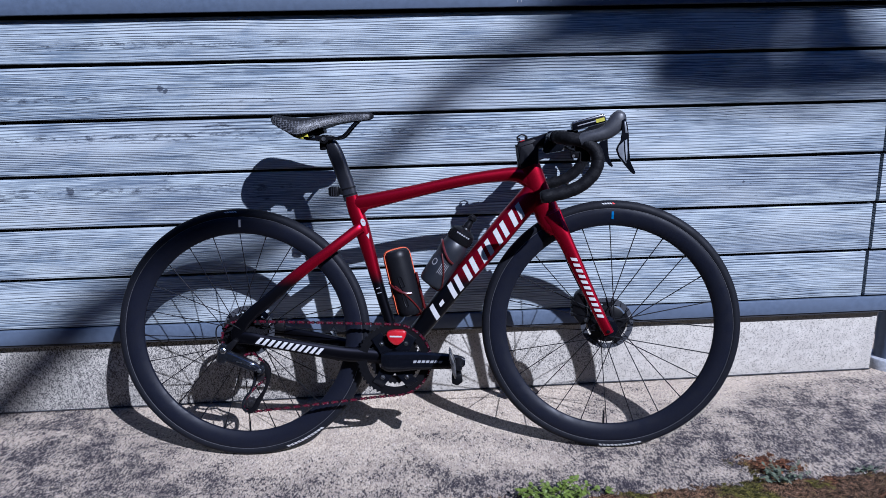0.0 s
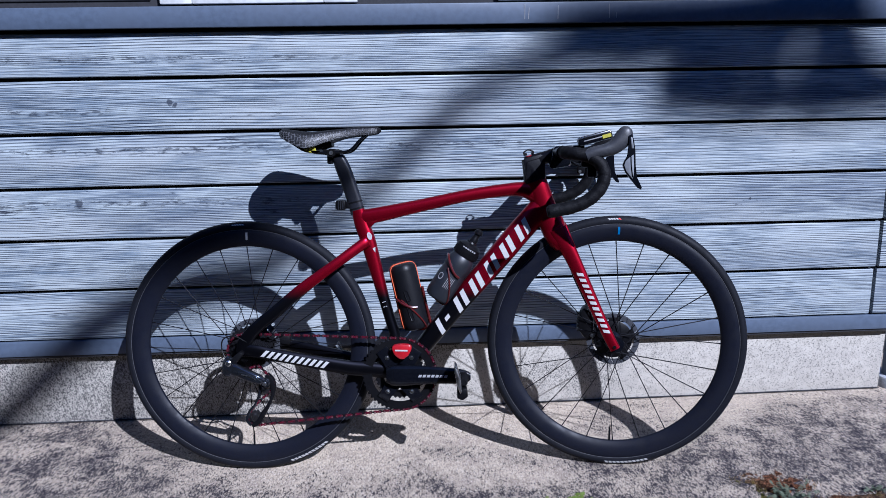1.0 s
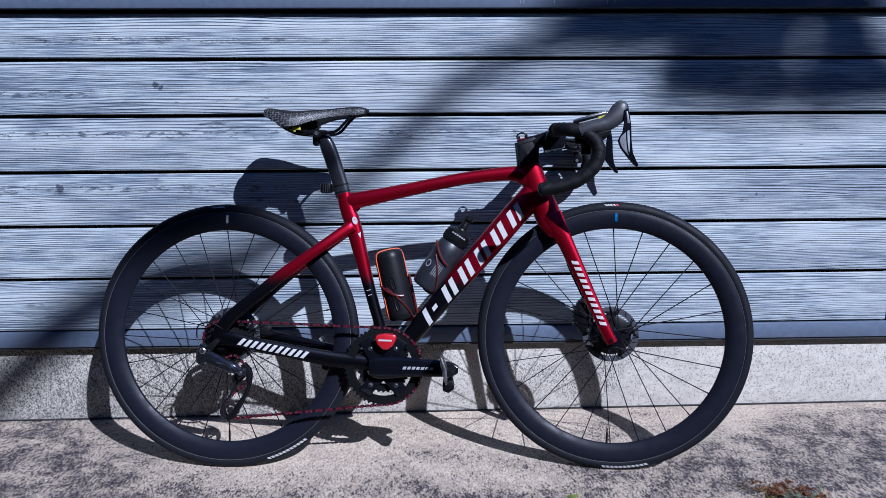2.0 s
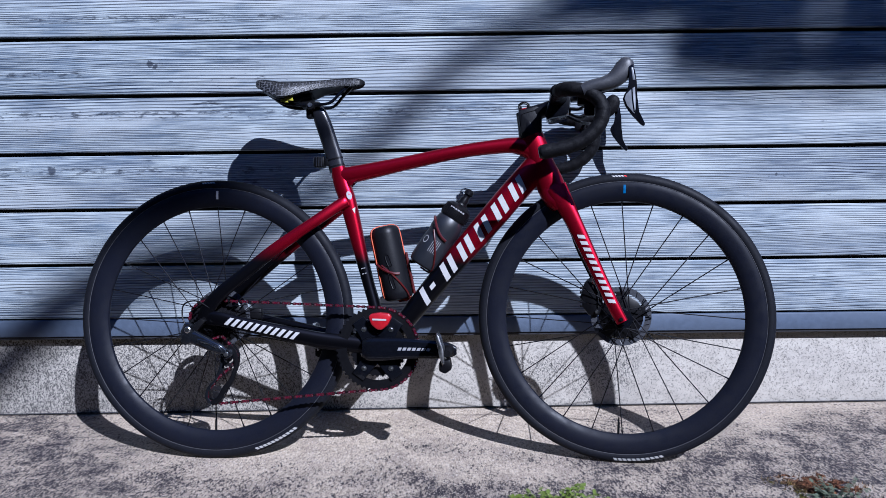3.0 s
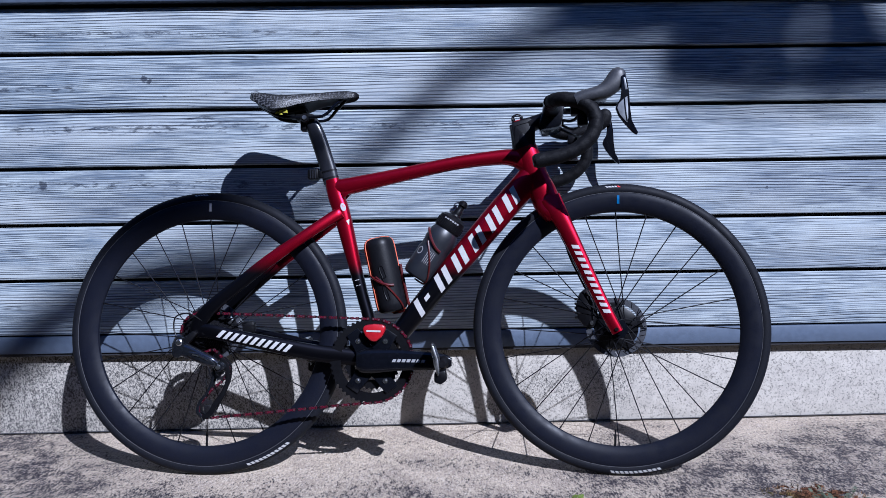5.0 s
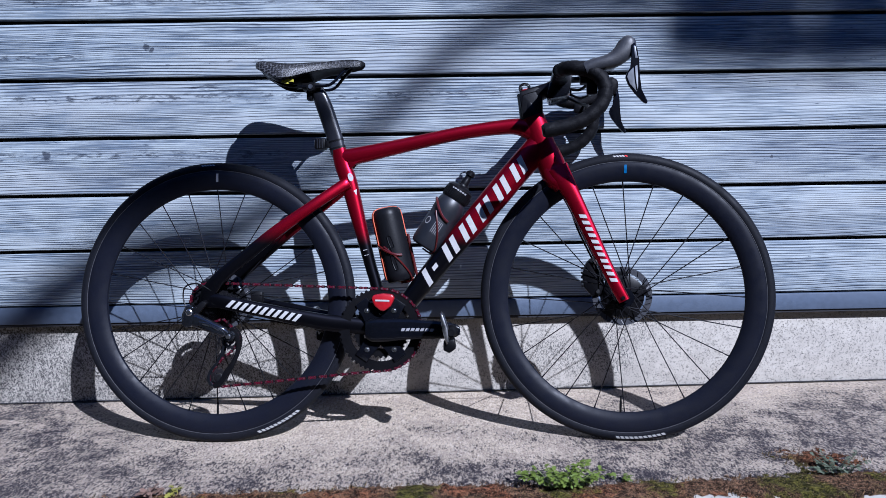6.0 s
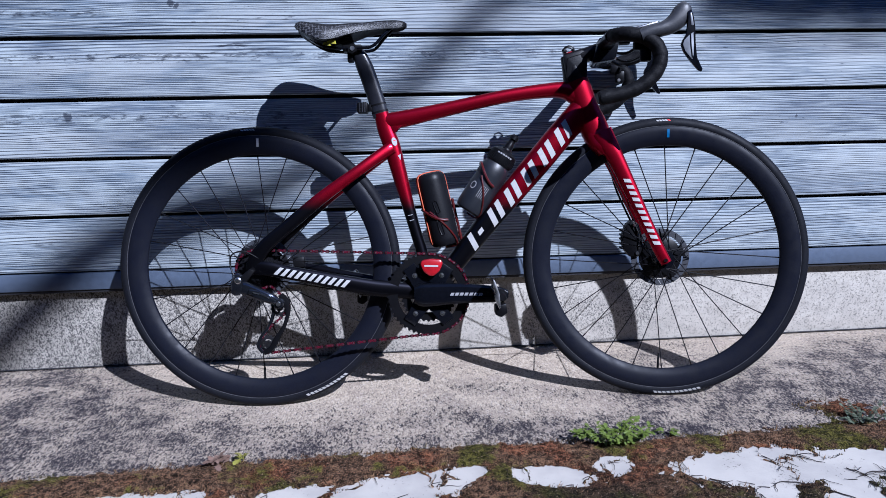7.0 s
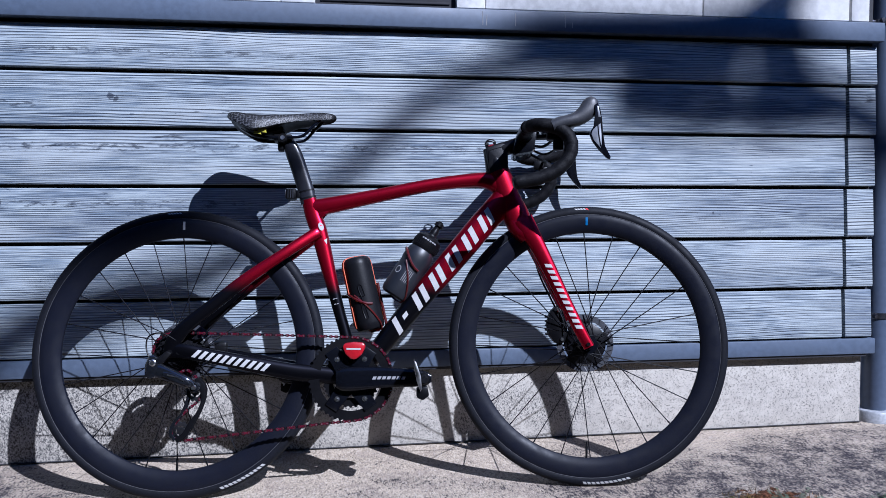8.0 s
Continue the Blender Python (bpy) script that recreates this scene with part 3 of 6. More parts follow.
def siding_board(x0, x1, z0, z1, parent):
    """One board: thick rounded lower edge over a deep open groove."""
    prof = ((0.0030, z0), (0.0, z0 + 0.002), (-0.0012, z0 + 0.008), (0.0065, z1 - 0.0075), (0.0080, z1 - 0.0055), (0.023, z1 - 0.0055), (0.023, z0))
    bm = BM()
    a = [bm.verts.new((x0, y, z)) for y, z in prof]
    b = [bm.verts.new((x1, y, z)) for y, z in prof]
    bm.faces.new(a), bm.faces.new(b[::-1])
    for i in range(len(prof)):
        j = (i + 1) % len(prof)
        bm.faces.new((a[i], b[i], b[j], a[j]))
    return part("siding_board", bm, M_SIDING, parent)


def make_wall():
    bm = BM()
    box(bm, (-4.0, 0.024, 0.24), (WALL_END, 0.16, 3.2))
    wall = thing("wall_north", bm, M_DARK, "house wall clad in weathered blue-grey wood-grain boards", "wall", kind="structure")
    for k in range(6):
        z0, z1 = LAPS[k + 1], LAPS[k]
        for x0, x1 in ((-4.0, -1.545), (-1.540, JOINT - 0.006), (JOINT + 0.006, WALL_END)):
            siding_board(x0, x1, z0 + 0.004, z1, wall)
    bm = BM()
    box(bm, (-4.0, 0.026, -0.05), (FOUND_END, 0.20, 0.25), 0.004)
    thing("foundation", bm, M_FOUND, "pitted grey concrete foundation under the cladding", "foundation", kind="structure")
    bm = BM()
    v = [bm.verts.new((x, y, slab_height(x) + 0.0045)) for x, y in ((-4.0, 0.0185), (FOUND_END, 0.0185), (FOUND_END, 0.0262), (-4.0, 0.0262))]
    bm.faces.new(v)
    thing("joint_line", bm, M_DARK, "dark open joint between foundation and apron", "joint", kind="structure")
    bm = BM()
    box(bm, (-4.0, -0.004, 0.237), (WALL_END + 0.012, 0.023, 0.2845), 0.003)
    thing("trim_bottom", bm, M_TRIM, "blue-grey painted metal starter trim", "trim", kind="structure")
    # dark strip that stands in for the trim's shadow on the concrete
    bm = BM()
    box(bm, (-4.0, 0.002, 0.2285), (FOUND_END - 0.003, 0.0255, 0.2365), 0.001)
    thing("trim_shade", bm, M_DARK, "dark strip for the shade under the starter trim", "seal", kind="structure")
    bm = BM()
    prism(bm, ((-4.0, 1.187), (WALL_END + 0.01, 1.187), (WALL_END + 0.01, 1.243), (-4.0, 1.243)), -0.016, 0.0235, 0.003)
    trim = thing("trim_drip", bm, M_TRIM, "blue-grey painted drip trim with chalky scratches", "trim", kind="structure")
    for x, h, lean in ((0.362, 0.040, 0.0), (0.372, 0.03, 0.002), (0.455, 0.036, 0.0), (0.60, 0.038, -0.002), (0.62, 0.015, 0.0)):
        bm = BM()
        prism(bm, ((x, 1.198), (x + 0.0016, 1.198), (x + lean + 0.0016, 1.198 + h), (x + lean, 1.198 + h)), -0.0166, -0.0158)
        part("scratch", bm, M_PALE, trim)
    bm = BM()
    prism(bm, ((-4.0, 3.2), (WALL_END + 0.6, 3.2), (WALL_END + 0.6, 3.32), (-4.0, 3.32)), -0.75, 0.4, 0.01)
    thing("eave", bm, M_BROWN_PANEL, "dark boarded eave over the wall", "eave", kind="structure")
    # upper storey: white panels stand proud of plum-brown boards
    up = BM()
    box(up, (-4.0, 0.05, 1.243), (WALL_END, 0.10, 3.2))
    upper = thing("wall_upper", up, M_BROWN_PANEL, "plum-brown upper wall between white panels", "wall", kind="structure")
    for x0, x1 in ((-2.9, -2.2), (-1.7, -1.18), (-0.636, -0.55), (-0.549, -0.192), (-0.191, -0.100), (0.292, 0.374), (0.375, 1.022), (1.025, 1.49), (1.497, 1.556)):
        bm = BM()
        box(bm, (x0, 0.004, 1.250), (x1, 0.048, 3.19), 0.003)
        part("white_panel", bm, M_WHITE_PANEL, upper)
    for x0, x1 in ((-1.15, -0.665), (-0.085, 0.275)):
        bm = BM()
        box(bm, (x0, 0.02, 1.262), (x1, 0.052, 1.268), 0.001)
        part("panel_ledge", bm, M_DARK, upper)


def make_downpipe():
    root = tagged(new("downpipe"), "blue-grey rain pipe standing beside the wall end", "downpipe")
    root.location = (1.642, 0.055, slab_height(1.64))
    bm = BM()
    lathe(bm, ((0.0, 0.0), (0.038, 0.0), (0.038, 2.6), (0.0, 2.6)), 32, axis=(0, 0, 1))
    part("pipe", bm, M_PIPE, root)
    bm = BM()
    lathe(bm, ((0.0, -0.004), (0.062, -0.004), (0.060, 0.028), (0.056, 0.034), (0.039, 0.036)), 36, axis=(0, 0, 1))
    part("collar", bm, M_COLLAR, root, "pale round foot collar")
    for z in (0.335, 1.245):
        bm = BM()
        lathe(bm, ((0.0385, z - 0.009), (0.041, z - 0.009), (0.041, z + 0.009), (0.0385, z + 0.009)), 32, axis=(0, 0, 1), closed=True)
        box(bm, (-0.066, -0.018, z - 0.006), (-0.038, -0.010, z + 0.006), 0.001)
        lathe(bm, ((0.0, -0.048), (0.006, -0.048), (0.006, -0.036), (0.0, -0.036)), 10, (-0.036, 0, z), (0, 1, 0))
        part("bracket", bm, M_DARKSTEEL, root)


# ---- unseen tree, added on the sunny side to throw the wall's soft shade ----
def make_shade_tree():
    root = tagged(new("tree"), "unseen bare-limbed tree added to shade the wall", "tree")
    far = 7.0
    s = Vector((SUN.x / -SUN.y, -1.0, SUN.z / -SUN.y)) * far

    def over(x, z):
        return Vector((x, 0.0, z)) + s
    top = over(2.9, 1.25)
    bm = BM()
    pipe(bm, [(top.x + 0.3, top.y, -0.1), (top.x + 0.2, top.y, 4.0), (top.x + 0.05, top.y - 0.1, 8.0), tuple(top), tuple(top + Vector((-0.1, 0, 2.0)))], [0.20, 0.16, 0.13, 0.10, 0.03], 14)
    part("trunk", bm, M_BARK, root)
    # limbs are placed by where their shadows should fall on the wall
    limbs = [
        ([(2.9, 1.80), (1.9, 1.62), (1.35, 1.40), (1.10, 1.235), (0.82, 1.180), (0.62, 1.158), (0.50, 1.124), (0.38, 1.078), (0.27, 1.028), (0.18, 0.972), (0.10, 0.900), (0.02, 0.820), (-0.06, 0.745),
          (-0.18, 0.655), (-0.28, 0.585), (-0.41, 0.505), (-0.62, 0.440), (-0.87, 0.365), (-1.05, 0.225), (-1.35, -0.05)],
         [0.08, 0.05, 0.032, 0.040, 0.044, 0.042, 0.040, 0.038, 0.036, 0.036, 0.036, 0.034, 0.032, 0.034, 0.038, 0.046, 0.058, 0.060, 0.060, 0.05]),
        ([(1.35, 1.40), (1.28, 1.26), (1.295, 1.16), (1.295, 1.06), (1.26, 0.96), (1.22, 0.90)], [0.022, 0.050, 0.055, 0.050, 0.034, 0.010]),
        ([(1.10, 1.235), (0.97, 1.17), (0.92, 1.10), (0.89, 1.02), (0.84, 0.95)], [0.046, 0.045, 0.044, 0.036, 0.012]),
        ([(1.10, 1.235), (0.90, 1.222), (0.65, 1.212), (0.40, 1.205)], [0.036, 0.032, 0.030, 0.016]),
        ([(2.2, 0.55), (1.75, 0.83), (1.60, 0.925), (1.487, 0.99), (1.375, 1.045), (1.275, 1.10)], [0.06, 0.055, 0.052, 0.052, 0.050, 0.05]),
    ]
    for pts, rad in limbs:
        bm = BM()
        pipe(bm, [tuple(over(*p)) for p in pts], rad, 10)
        part("limb", bm, M_BARK, root)
    # leaf clumps: middle, half width, half height, leaves
    rnd, bm = random.Random(11), BM()
    clumps = ((0.935, 1.065, 0.085, 0.110, 150), (0.86, 0.985, 0.10, 0.045, 74), (0.72, 1.100, 0.13, 0.040, 44), (1.290, 1.075, 0.095, 0.115, 150), (1.18, 1.212, 0.14, 0.026, 90), (1.10, 1.075, 0.08, 0.040, 24),
              (1.15, 0.950, 0.28, 0.028, 110), (1.09, 1.155, 0.12, 0.022, 60), (0.48, 1.075, 0.12, 0.045, 18), (1.46, 0.985, 0.10, 0.035, 30))
    for cx, cz, rx, rz, count in clumps:
        for _ in range(count):
            a, q = rnd.uniform(0, 2 * math.pi), math.sqrt(rnd.random())
            c = over(cx + rx * q * math.cos(a), cz + rz * q * math.sin(a)) + s * rnd.uniform(-0.06, 0.06)
            a = Vector((rnd.gauss(0, 1), rnd.gauss(0, 1), rnd.gauss(0, 1))).normalized()
            b = a.orthogonal().normalized()
            r = rnd.uniform(0.03, 0.06)
            bm.faces.new([bm.verts.new(c + q) for q in (a * r, b * r * 0.6, -a * r, -b * r * 0.6)])
    part("crown", bm, M_LEAF, root)


# ---- unseen hedge, added round the yard behind the camera to cut sky light ----
def make_screen_hedge():
    """An added evergreen hedge: an uneven leafy skin over a dark core, round three sides."""
    root = tagged(new("hedge"), "tall dark evergreen hedge, unseen, added to cut sky light", "hedge")
    rnd = random.Random(3)
    for (x0, y0), (x1, y1) in (((-7.0, -4.8), (8.5, -4.8)), ((-7.0, -4.8), (-7.0, 2.0)), ((8.5, -4.8), (8.5, 2.0))):
        bm = BM()
        n = int(math.hypot(x1 - x0, y1 - y0) / 0.35)
        nx, ny = (y1 - y0) / (n * 0.35), -(x1 - x0) / (n * 0.35)
        grid = []
        for i in range(n + 1):
            t = i / n
            col = []
            px = x0 + (x1 - x0) * t
            tall = 4.3
            for k in range(13):
                z = tall * k / 12 + (0.25 * rnd.random() if k == 12 else 0.0)
                d = 0.22 * rnd.random() + (0.5 if k == 12 else 0.0)
                col.append(bm.verts.new((x0 + (x1 - x0) * t + nx * d, y0 + (y1 - y0) * t + ny * d, z)))
            col += [bm.verts.new((x0 + (x1 - x0) * t + nx * 1.0, y0 + (y1 - y0) * t + ny * 1.0, z)) for z in (tall - 0.1, 0.0)]
            grid.append(col)
        for i in range(n):
            for k in range(14):
                bm.faces.new((grid[i][k], grid[i + 1][k], grid[i + 1][k + 1], grid[i][k + 1]))
        part("screen_hedge_run", bm, M_HEDGE, root)


make_screen_hedge()
make_ground()
make_moss()
make_wall()
make_downpipe()
make_shade_tree()


# ---- weeds at the edge of the apron ----
def leaf_mesh(material, curl, seed):
    """One lobed leaf of unit length along x, with a folded midrib."""
    rnd, bm = random.Random(seed), BM()
    mid = [bm.verts.new((t, 0, -curl * t * t)) for t in (0.0, 0.35, 0.7, 1.0)]
    for side in (-1, 1):
        edge = [bm.verts.new((t + rnd.uniform(-0.03, 0.03), side * 0.40 * k * rnd.uniform(0.85, 1.15), 0.05 - curl * t * t)) for t, k in ((0.14, 0.30), (0.30, 0.85), (0.42, 0.45), (0.62, 1.0), (0.74, 0.5), (0.92, 0.55))]
        bm.faces.new((mid[0], mid[1], edge[1], edge[0]))
        bm.faces.new((mid[1], edge[2], edge[1]))
        bm.faces.new((mid[1], mid[2], edge[3], edge[2]))
        bm.faces.new((mid[2], edge[4], edge[3]))
        bm.faces.new((mid[2], mid[3], edge[5], edge[4]))
    return mesh_of(bm, "leaf", material, 60.0)


def make_weed(at, spread, height, stems, leaves, size, material, label, seed):
    rnd = random.Random(seed)
    root = tagged(new("weed"), label, "weed")
    root.location = at
    shapes = [leaf_mesh(material, c, seed * 10 + k) for k, c in enumerate((0.15, 0.3, 0.45))]
    for _ in range(stems):
        a, r = rnd.uniform(0, 2 * math.pi), math.sqrt(rnd.random())
        tip = Vector((math.cos(a) * r * spread[0], math.sin(a) * r * spread[1], height * rnd.uniform(0.35, 1.0)))
        bm = BM()
        base = Vector((tip.x * 0.35, tip.y * 0.35, -0.003))
        knee = base.lerp(tip, 0.5) + Vector((0, 0, height * 0.15))
        pipe(bm, [tuple(base), tuple(knee), tuple(tip)], 0.0007, 5, 3)
        sprig = part("sprig", bm, material, root)
        for k in range(leaves):
            t = 0.35 + 0.65 * k / max(1, leaves - 1)
            spot = base.lerp(knee, t * 2) if t < 0.5 else knee.lerp(tip, t * 2 - 1)
            ob = new("leaf", shapes[rnd.randrange(3)])
            ob.parent = sprig
            ob.matrix_basis = Matrix.Translation(spot) @ Euler((rnd.uniform(-0.4, 0.4), -rnd.uniform(-0.2, 0.8), a + rnd.uniform(-1.9, 1.9)), "XYZ").to_matrix().to_4x4() @ Matrix.Scale(size * rnd.uniform(0.7, 1.3), 4)


make_weed((0.372, -0.572, 0.006), (0.105, 0.046), 0.043, 36, 8, 0.0125, M_LEAF, "fresh green leafy weed in the apron joint", 1)
make_weed((0.500, -0.560, 0.007), (0.02, 0.012), 0.018, 4, 4, 0.012, M_LEAF, "small green seedling in the apron joint", 2)
make_weed((0.965, -0.548, 0.010), (0.075, 0.035), 0.036, 22, 7, 0.0095, M_LEAF_GREY, "grey-green weed in the moss", 3)
make_weed((1.20, -0.525, 0.011), (0.05, 0.02), 0.020, 8, 6, 0.009, M_LEAF_GREY, "low grey-green weed in the moss", 6)
make_weed((-0.420, -0.565, 0.002), (0.022, 0.015), 0.026, 4, 3, 0.016, M_LEAF_YELLOW, "yellow-green seedling in the apron joint", 4)
make_weed((-0.465, -0.576, 0.002), (0.022, 0.016), 0.020, 5, 3, 0.020, M_LEAF_DRY, "withered brown weed in the apron joint", 5)


# ---- the bicycle ----
# Local axes of the bike: x forward, y to its left (the wall), z up its own plane; the origin under the rear hub.
BIKE = Matrix.Translation((-0.418, -0.291, 0.0)) @ Euler((radians(-8.9), 0, radians(-3.6)), "XYZ").to_matrix().to_4x4()
REAR, FRONT, BB = (0.0, 0.3455), (0.988, 0.351), (0.410, 0.279)
STEER_AT, STEER_AXIS, STEER = Vector((0.80, 0, 0.73)), Vector((-0.29, 0, 0.957)), radians(-6.2)
TURNED = Matrix.Translation(STEER_AT) @ Matrix.Rotation(STEER, 4, STEER_AXIS) @ Matrix.Translation(-STEER_AT)


class Tube:
    """A tube of the frame that can also be lettered on its right side."""

    def __init__(self, rows):
        self.rows = rows
        self.fine = smooth_rows(rows, 8)
        step = [0.0] + [float(np.linalg.norm(self.fine[i + 1][:3] - self.fine[i][:3])) for i in range(len(self.fine) - 1)]
        self.s = np.cumsum(step)

    def add(self, bm, seg=20, power=2.5):
        return loft(bm, self.rows, seg, 6, power)

    def spot(self, s, d, lift=0.0006, power=2.5):
        r = np.array([np.interp(s, self.s, [f[k] for f in self.fine]) for k in range(5)])
        e = 0.004
        q = np.array([np.interp(s + e, self.s, [f[k] for f in self.fine]) - np.interp(s - e, self.s, [f[k] for f in self.fine]) for k in (0, 2)])
        q /= np.linalg.norm(q)
        w = min(1.0, abs(d) / r[3])
        side = r[4] * (1 - w ** power) ** (1 / power) + lift
        return (r[0] - q[1] * d, r[1] - side, r[2] + q[0] * d)


def slanted_marks(tube, s0, s1, low, high, count, fill, slant, skip=()):
    """A row of plain slanted bars along a tube, in place of lettering."""
    bm = BM()
    pitch = (s1 - s0) / count
    for k in range(count):
        if k in skip:
            continue
        a = s0 + k * pitch
        rows = []
        for j in range(7):
            v = j / 6
            d = low + (high - low) * v
            shift = slant * v
            rows.append([bm.verts.new(tube.spot(a + shift + pitch * fill * u, d)) for u in (0, 0.5, 1)])
        for j in range(6):
            for i in range(2):
                bm.faces.new((rows[j][i], rows[j][i + 1], rows[j + 1][i + 1], rows[j + 1][i]))
    return bm


SEAT_TUBE = Tube([(0.303, 0, 0.716, 0.018, 0.0135), (0.3135, 0, 0.675, 0.020, 0.0145), (0.327, 0, 0.637, 0.0205, 0.016), (0.344, 0, 0.57, 0.0185, 0.017),
                  (0.3615, 0, 0.50, 0.0155, 0.018), (0.380, 0, 0.43, 0.014, 0.019), (0.396, 0, 0.372, 0.0145, 0.021), (0.408, 0, 0.295, 0.018, 0.026)])
TOP_TUBE = Tube([(0.305, 0, 0.695, 0.020, 0.013), (0.35, 0, 0.7005, 0.0205, 0.0155), (0.464, 0, 0.7235, 0.0172, 0.0165), (0.60, 0, 0.7510, 0.0160, 0.0165),
                 (0.70, 0, 0.7635, 0.0175, 0.017), (0.745, 0, 0.764, 0.0205, 0.019), (0.785, 0, 0.752, 0.029, 0.022)])
DOWN_TUBE = Tube([(0.800, 0, 0.725, 0.034, 0.022), (0.7766, 0, 0.6995, 0.0325, 0.0235), (0.730, 0, 0.648, 0.0322, 0.0245), (0.684, 0, 0.594, 0.0318, 0.0255),
                  (0.6187, 0, 0.519, 0.0295, 0.0265), (0.5533, 0, 0.443, 0.0272, 0.027), (0.478, 0, 0.351, 0.0238, 0.028), (0.425, 0, 0.290, 0.023, 0.031)])
HEAD_TUBE = Tube([(0.776, 0, 0.787, 0.0285, 0.0235), (0.784, 0, 0.765, 0.0295, 0.024), (0.800, 0, 0.72, 0.030, 0.0245), (0.8175, 0, 0.678, 0.0330, 0.027), (0.8240, 0, 0.661, 0.0335, 0.029)])
CHAIN_STAY = Tube([(-0.006, -0.067, 0.352, 0.016, 0.006), (0.03, -0.067, 0.350, 0.017, 0.008), (0.075, -0.064, 0.340, 0.0165, 0.009), (0.128, -0.060, 0.3285, 0.017, 0.010),
                   (0.263, -0.046, 0.2995, 0.0195, 0.011), (0.331, -0.038, 0.2905, 0.020, 0.012), (0.400, -0.030, 0.281, 0.021, 0.014)])
SEAT_STAY = Tube([(0.330, -0.014, 0.633, 0.015, 0.010), (0.3135, -0.020, 0.6235, 0.0145, 0.010), (0.25, -0.038, 0.578, 0.0135, 0.009), (0.162, -0.050, 0.515, 0.0150, 0.009),
                  (0.09, -0.058, 0.456, 0.0155, 0.009), (0.031, -0.064, 0.4065, 0.0165, 0.009), (0.004, -0.067, 0.372, 0.0175, 0.007), (-0.004, -0.068, 0.345, 0.015, 0.006)])
FORK_BLADE = Tube([(0.834, -0.022, 0.662, 0.026, 0.012), (0.8535, -0.033, 0.622, 0.0225, 0.0125), (0.872, -0.037, 0.5865, 0.0192, 0.011), (0.9010, -0.041, 0.5235, 0.0172, 0.010),
                   (0.9345, -0.046, 0.4495, 0.0150, 0.009), (0.9668, -0.052, 0.380, 0.0142, 0.0085), (0.984, -0.054, 0.347, 0.0135, 0.008)])


def mirrored(rows):
    return [(r[0], -r[1], *r[2:]) for r in rows]


def turn_about(ob, centre, angle):
    """Turn a wheel's piece about the hub that it stands on."""
    c = Vector((centre[0], 0, centre[1]))
    ob.matrix_basis = Matrix.Translation(c) @ Matrix.Rotation(angle, 4, "Y") @ Matrix.Translation(-c) @ ob.matrix_basis


def tyre_marks(centre, radius, start, sweep_deg, count, fill, height, side=-0.0105):
    """Plain bars bent round the tyre's wall."""
    bm = BM()
    pitch = radians(sweep_deg) / count
    for k in range(count):
        a0 = radians(start) + k * pitch
        ring = []
        for j in range(3):
            r = radius + height * (j / 2 - 0.5)
            y = -math.sqrt(max(0.0, 0.0145 ** 2 - (r - 0.3280) ** 2)) - 0.0005
            ring.append([bm.verts.new((centre[0] + r * math.cos(a0 + pitch * fill * u + 0.006 * j), y, centre[1] + r * math.sin(a0 + pitch * fill * u + 0.006 * j))) for u in (0, 0.5, 1)])
        for j in range(2):
            for i in range(2):
                bm.faces.new((ring[j][i], ring[j][i + 1], ring[j + 1][i + 1], ring[j + 1][i]))
    return bm


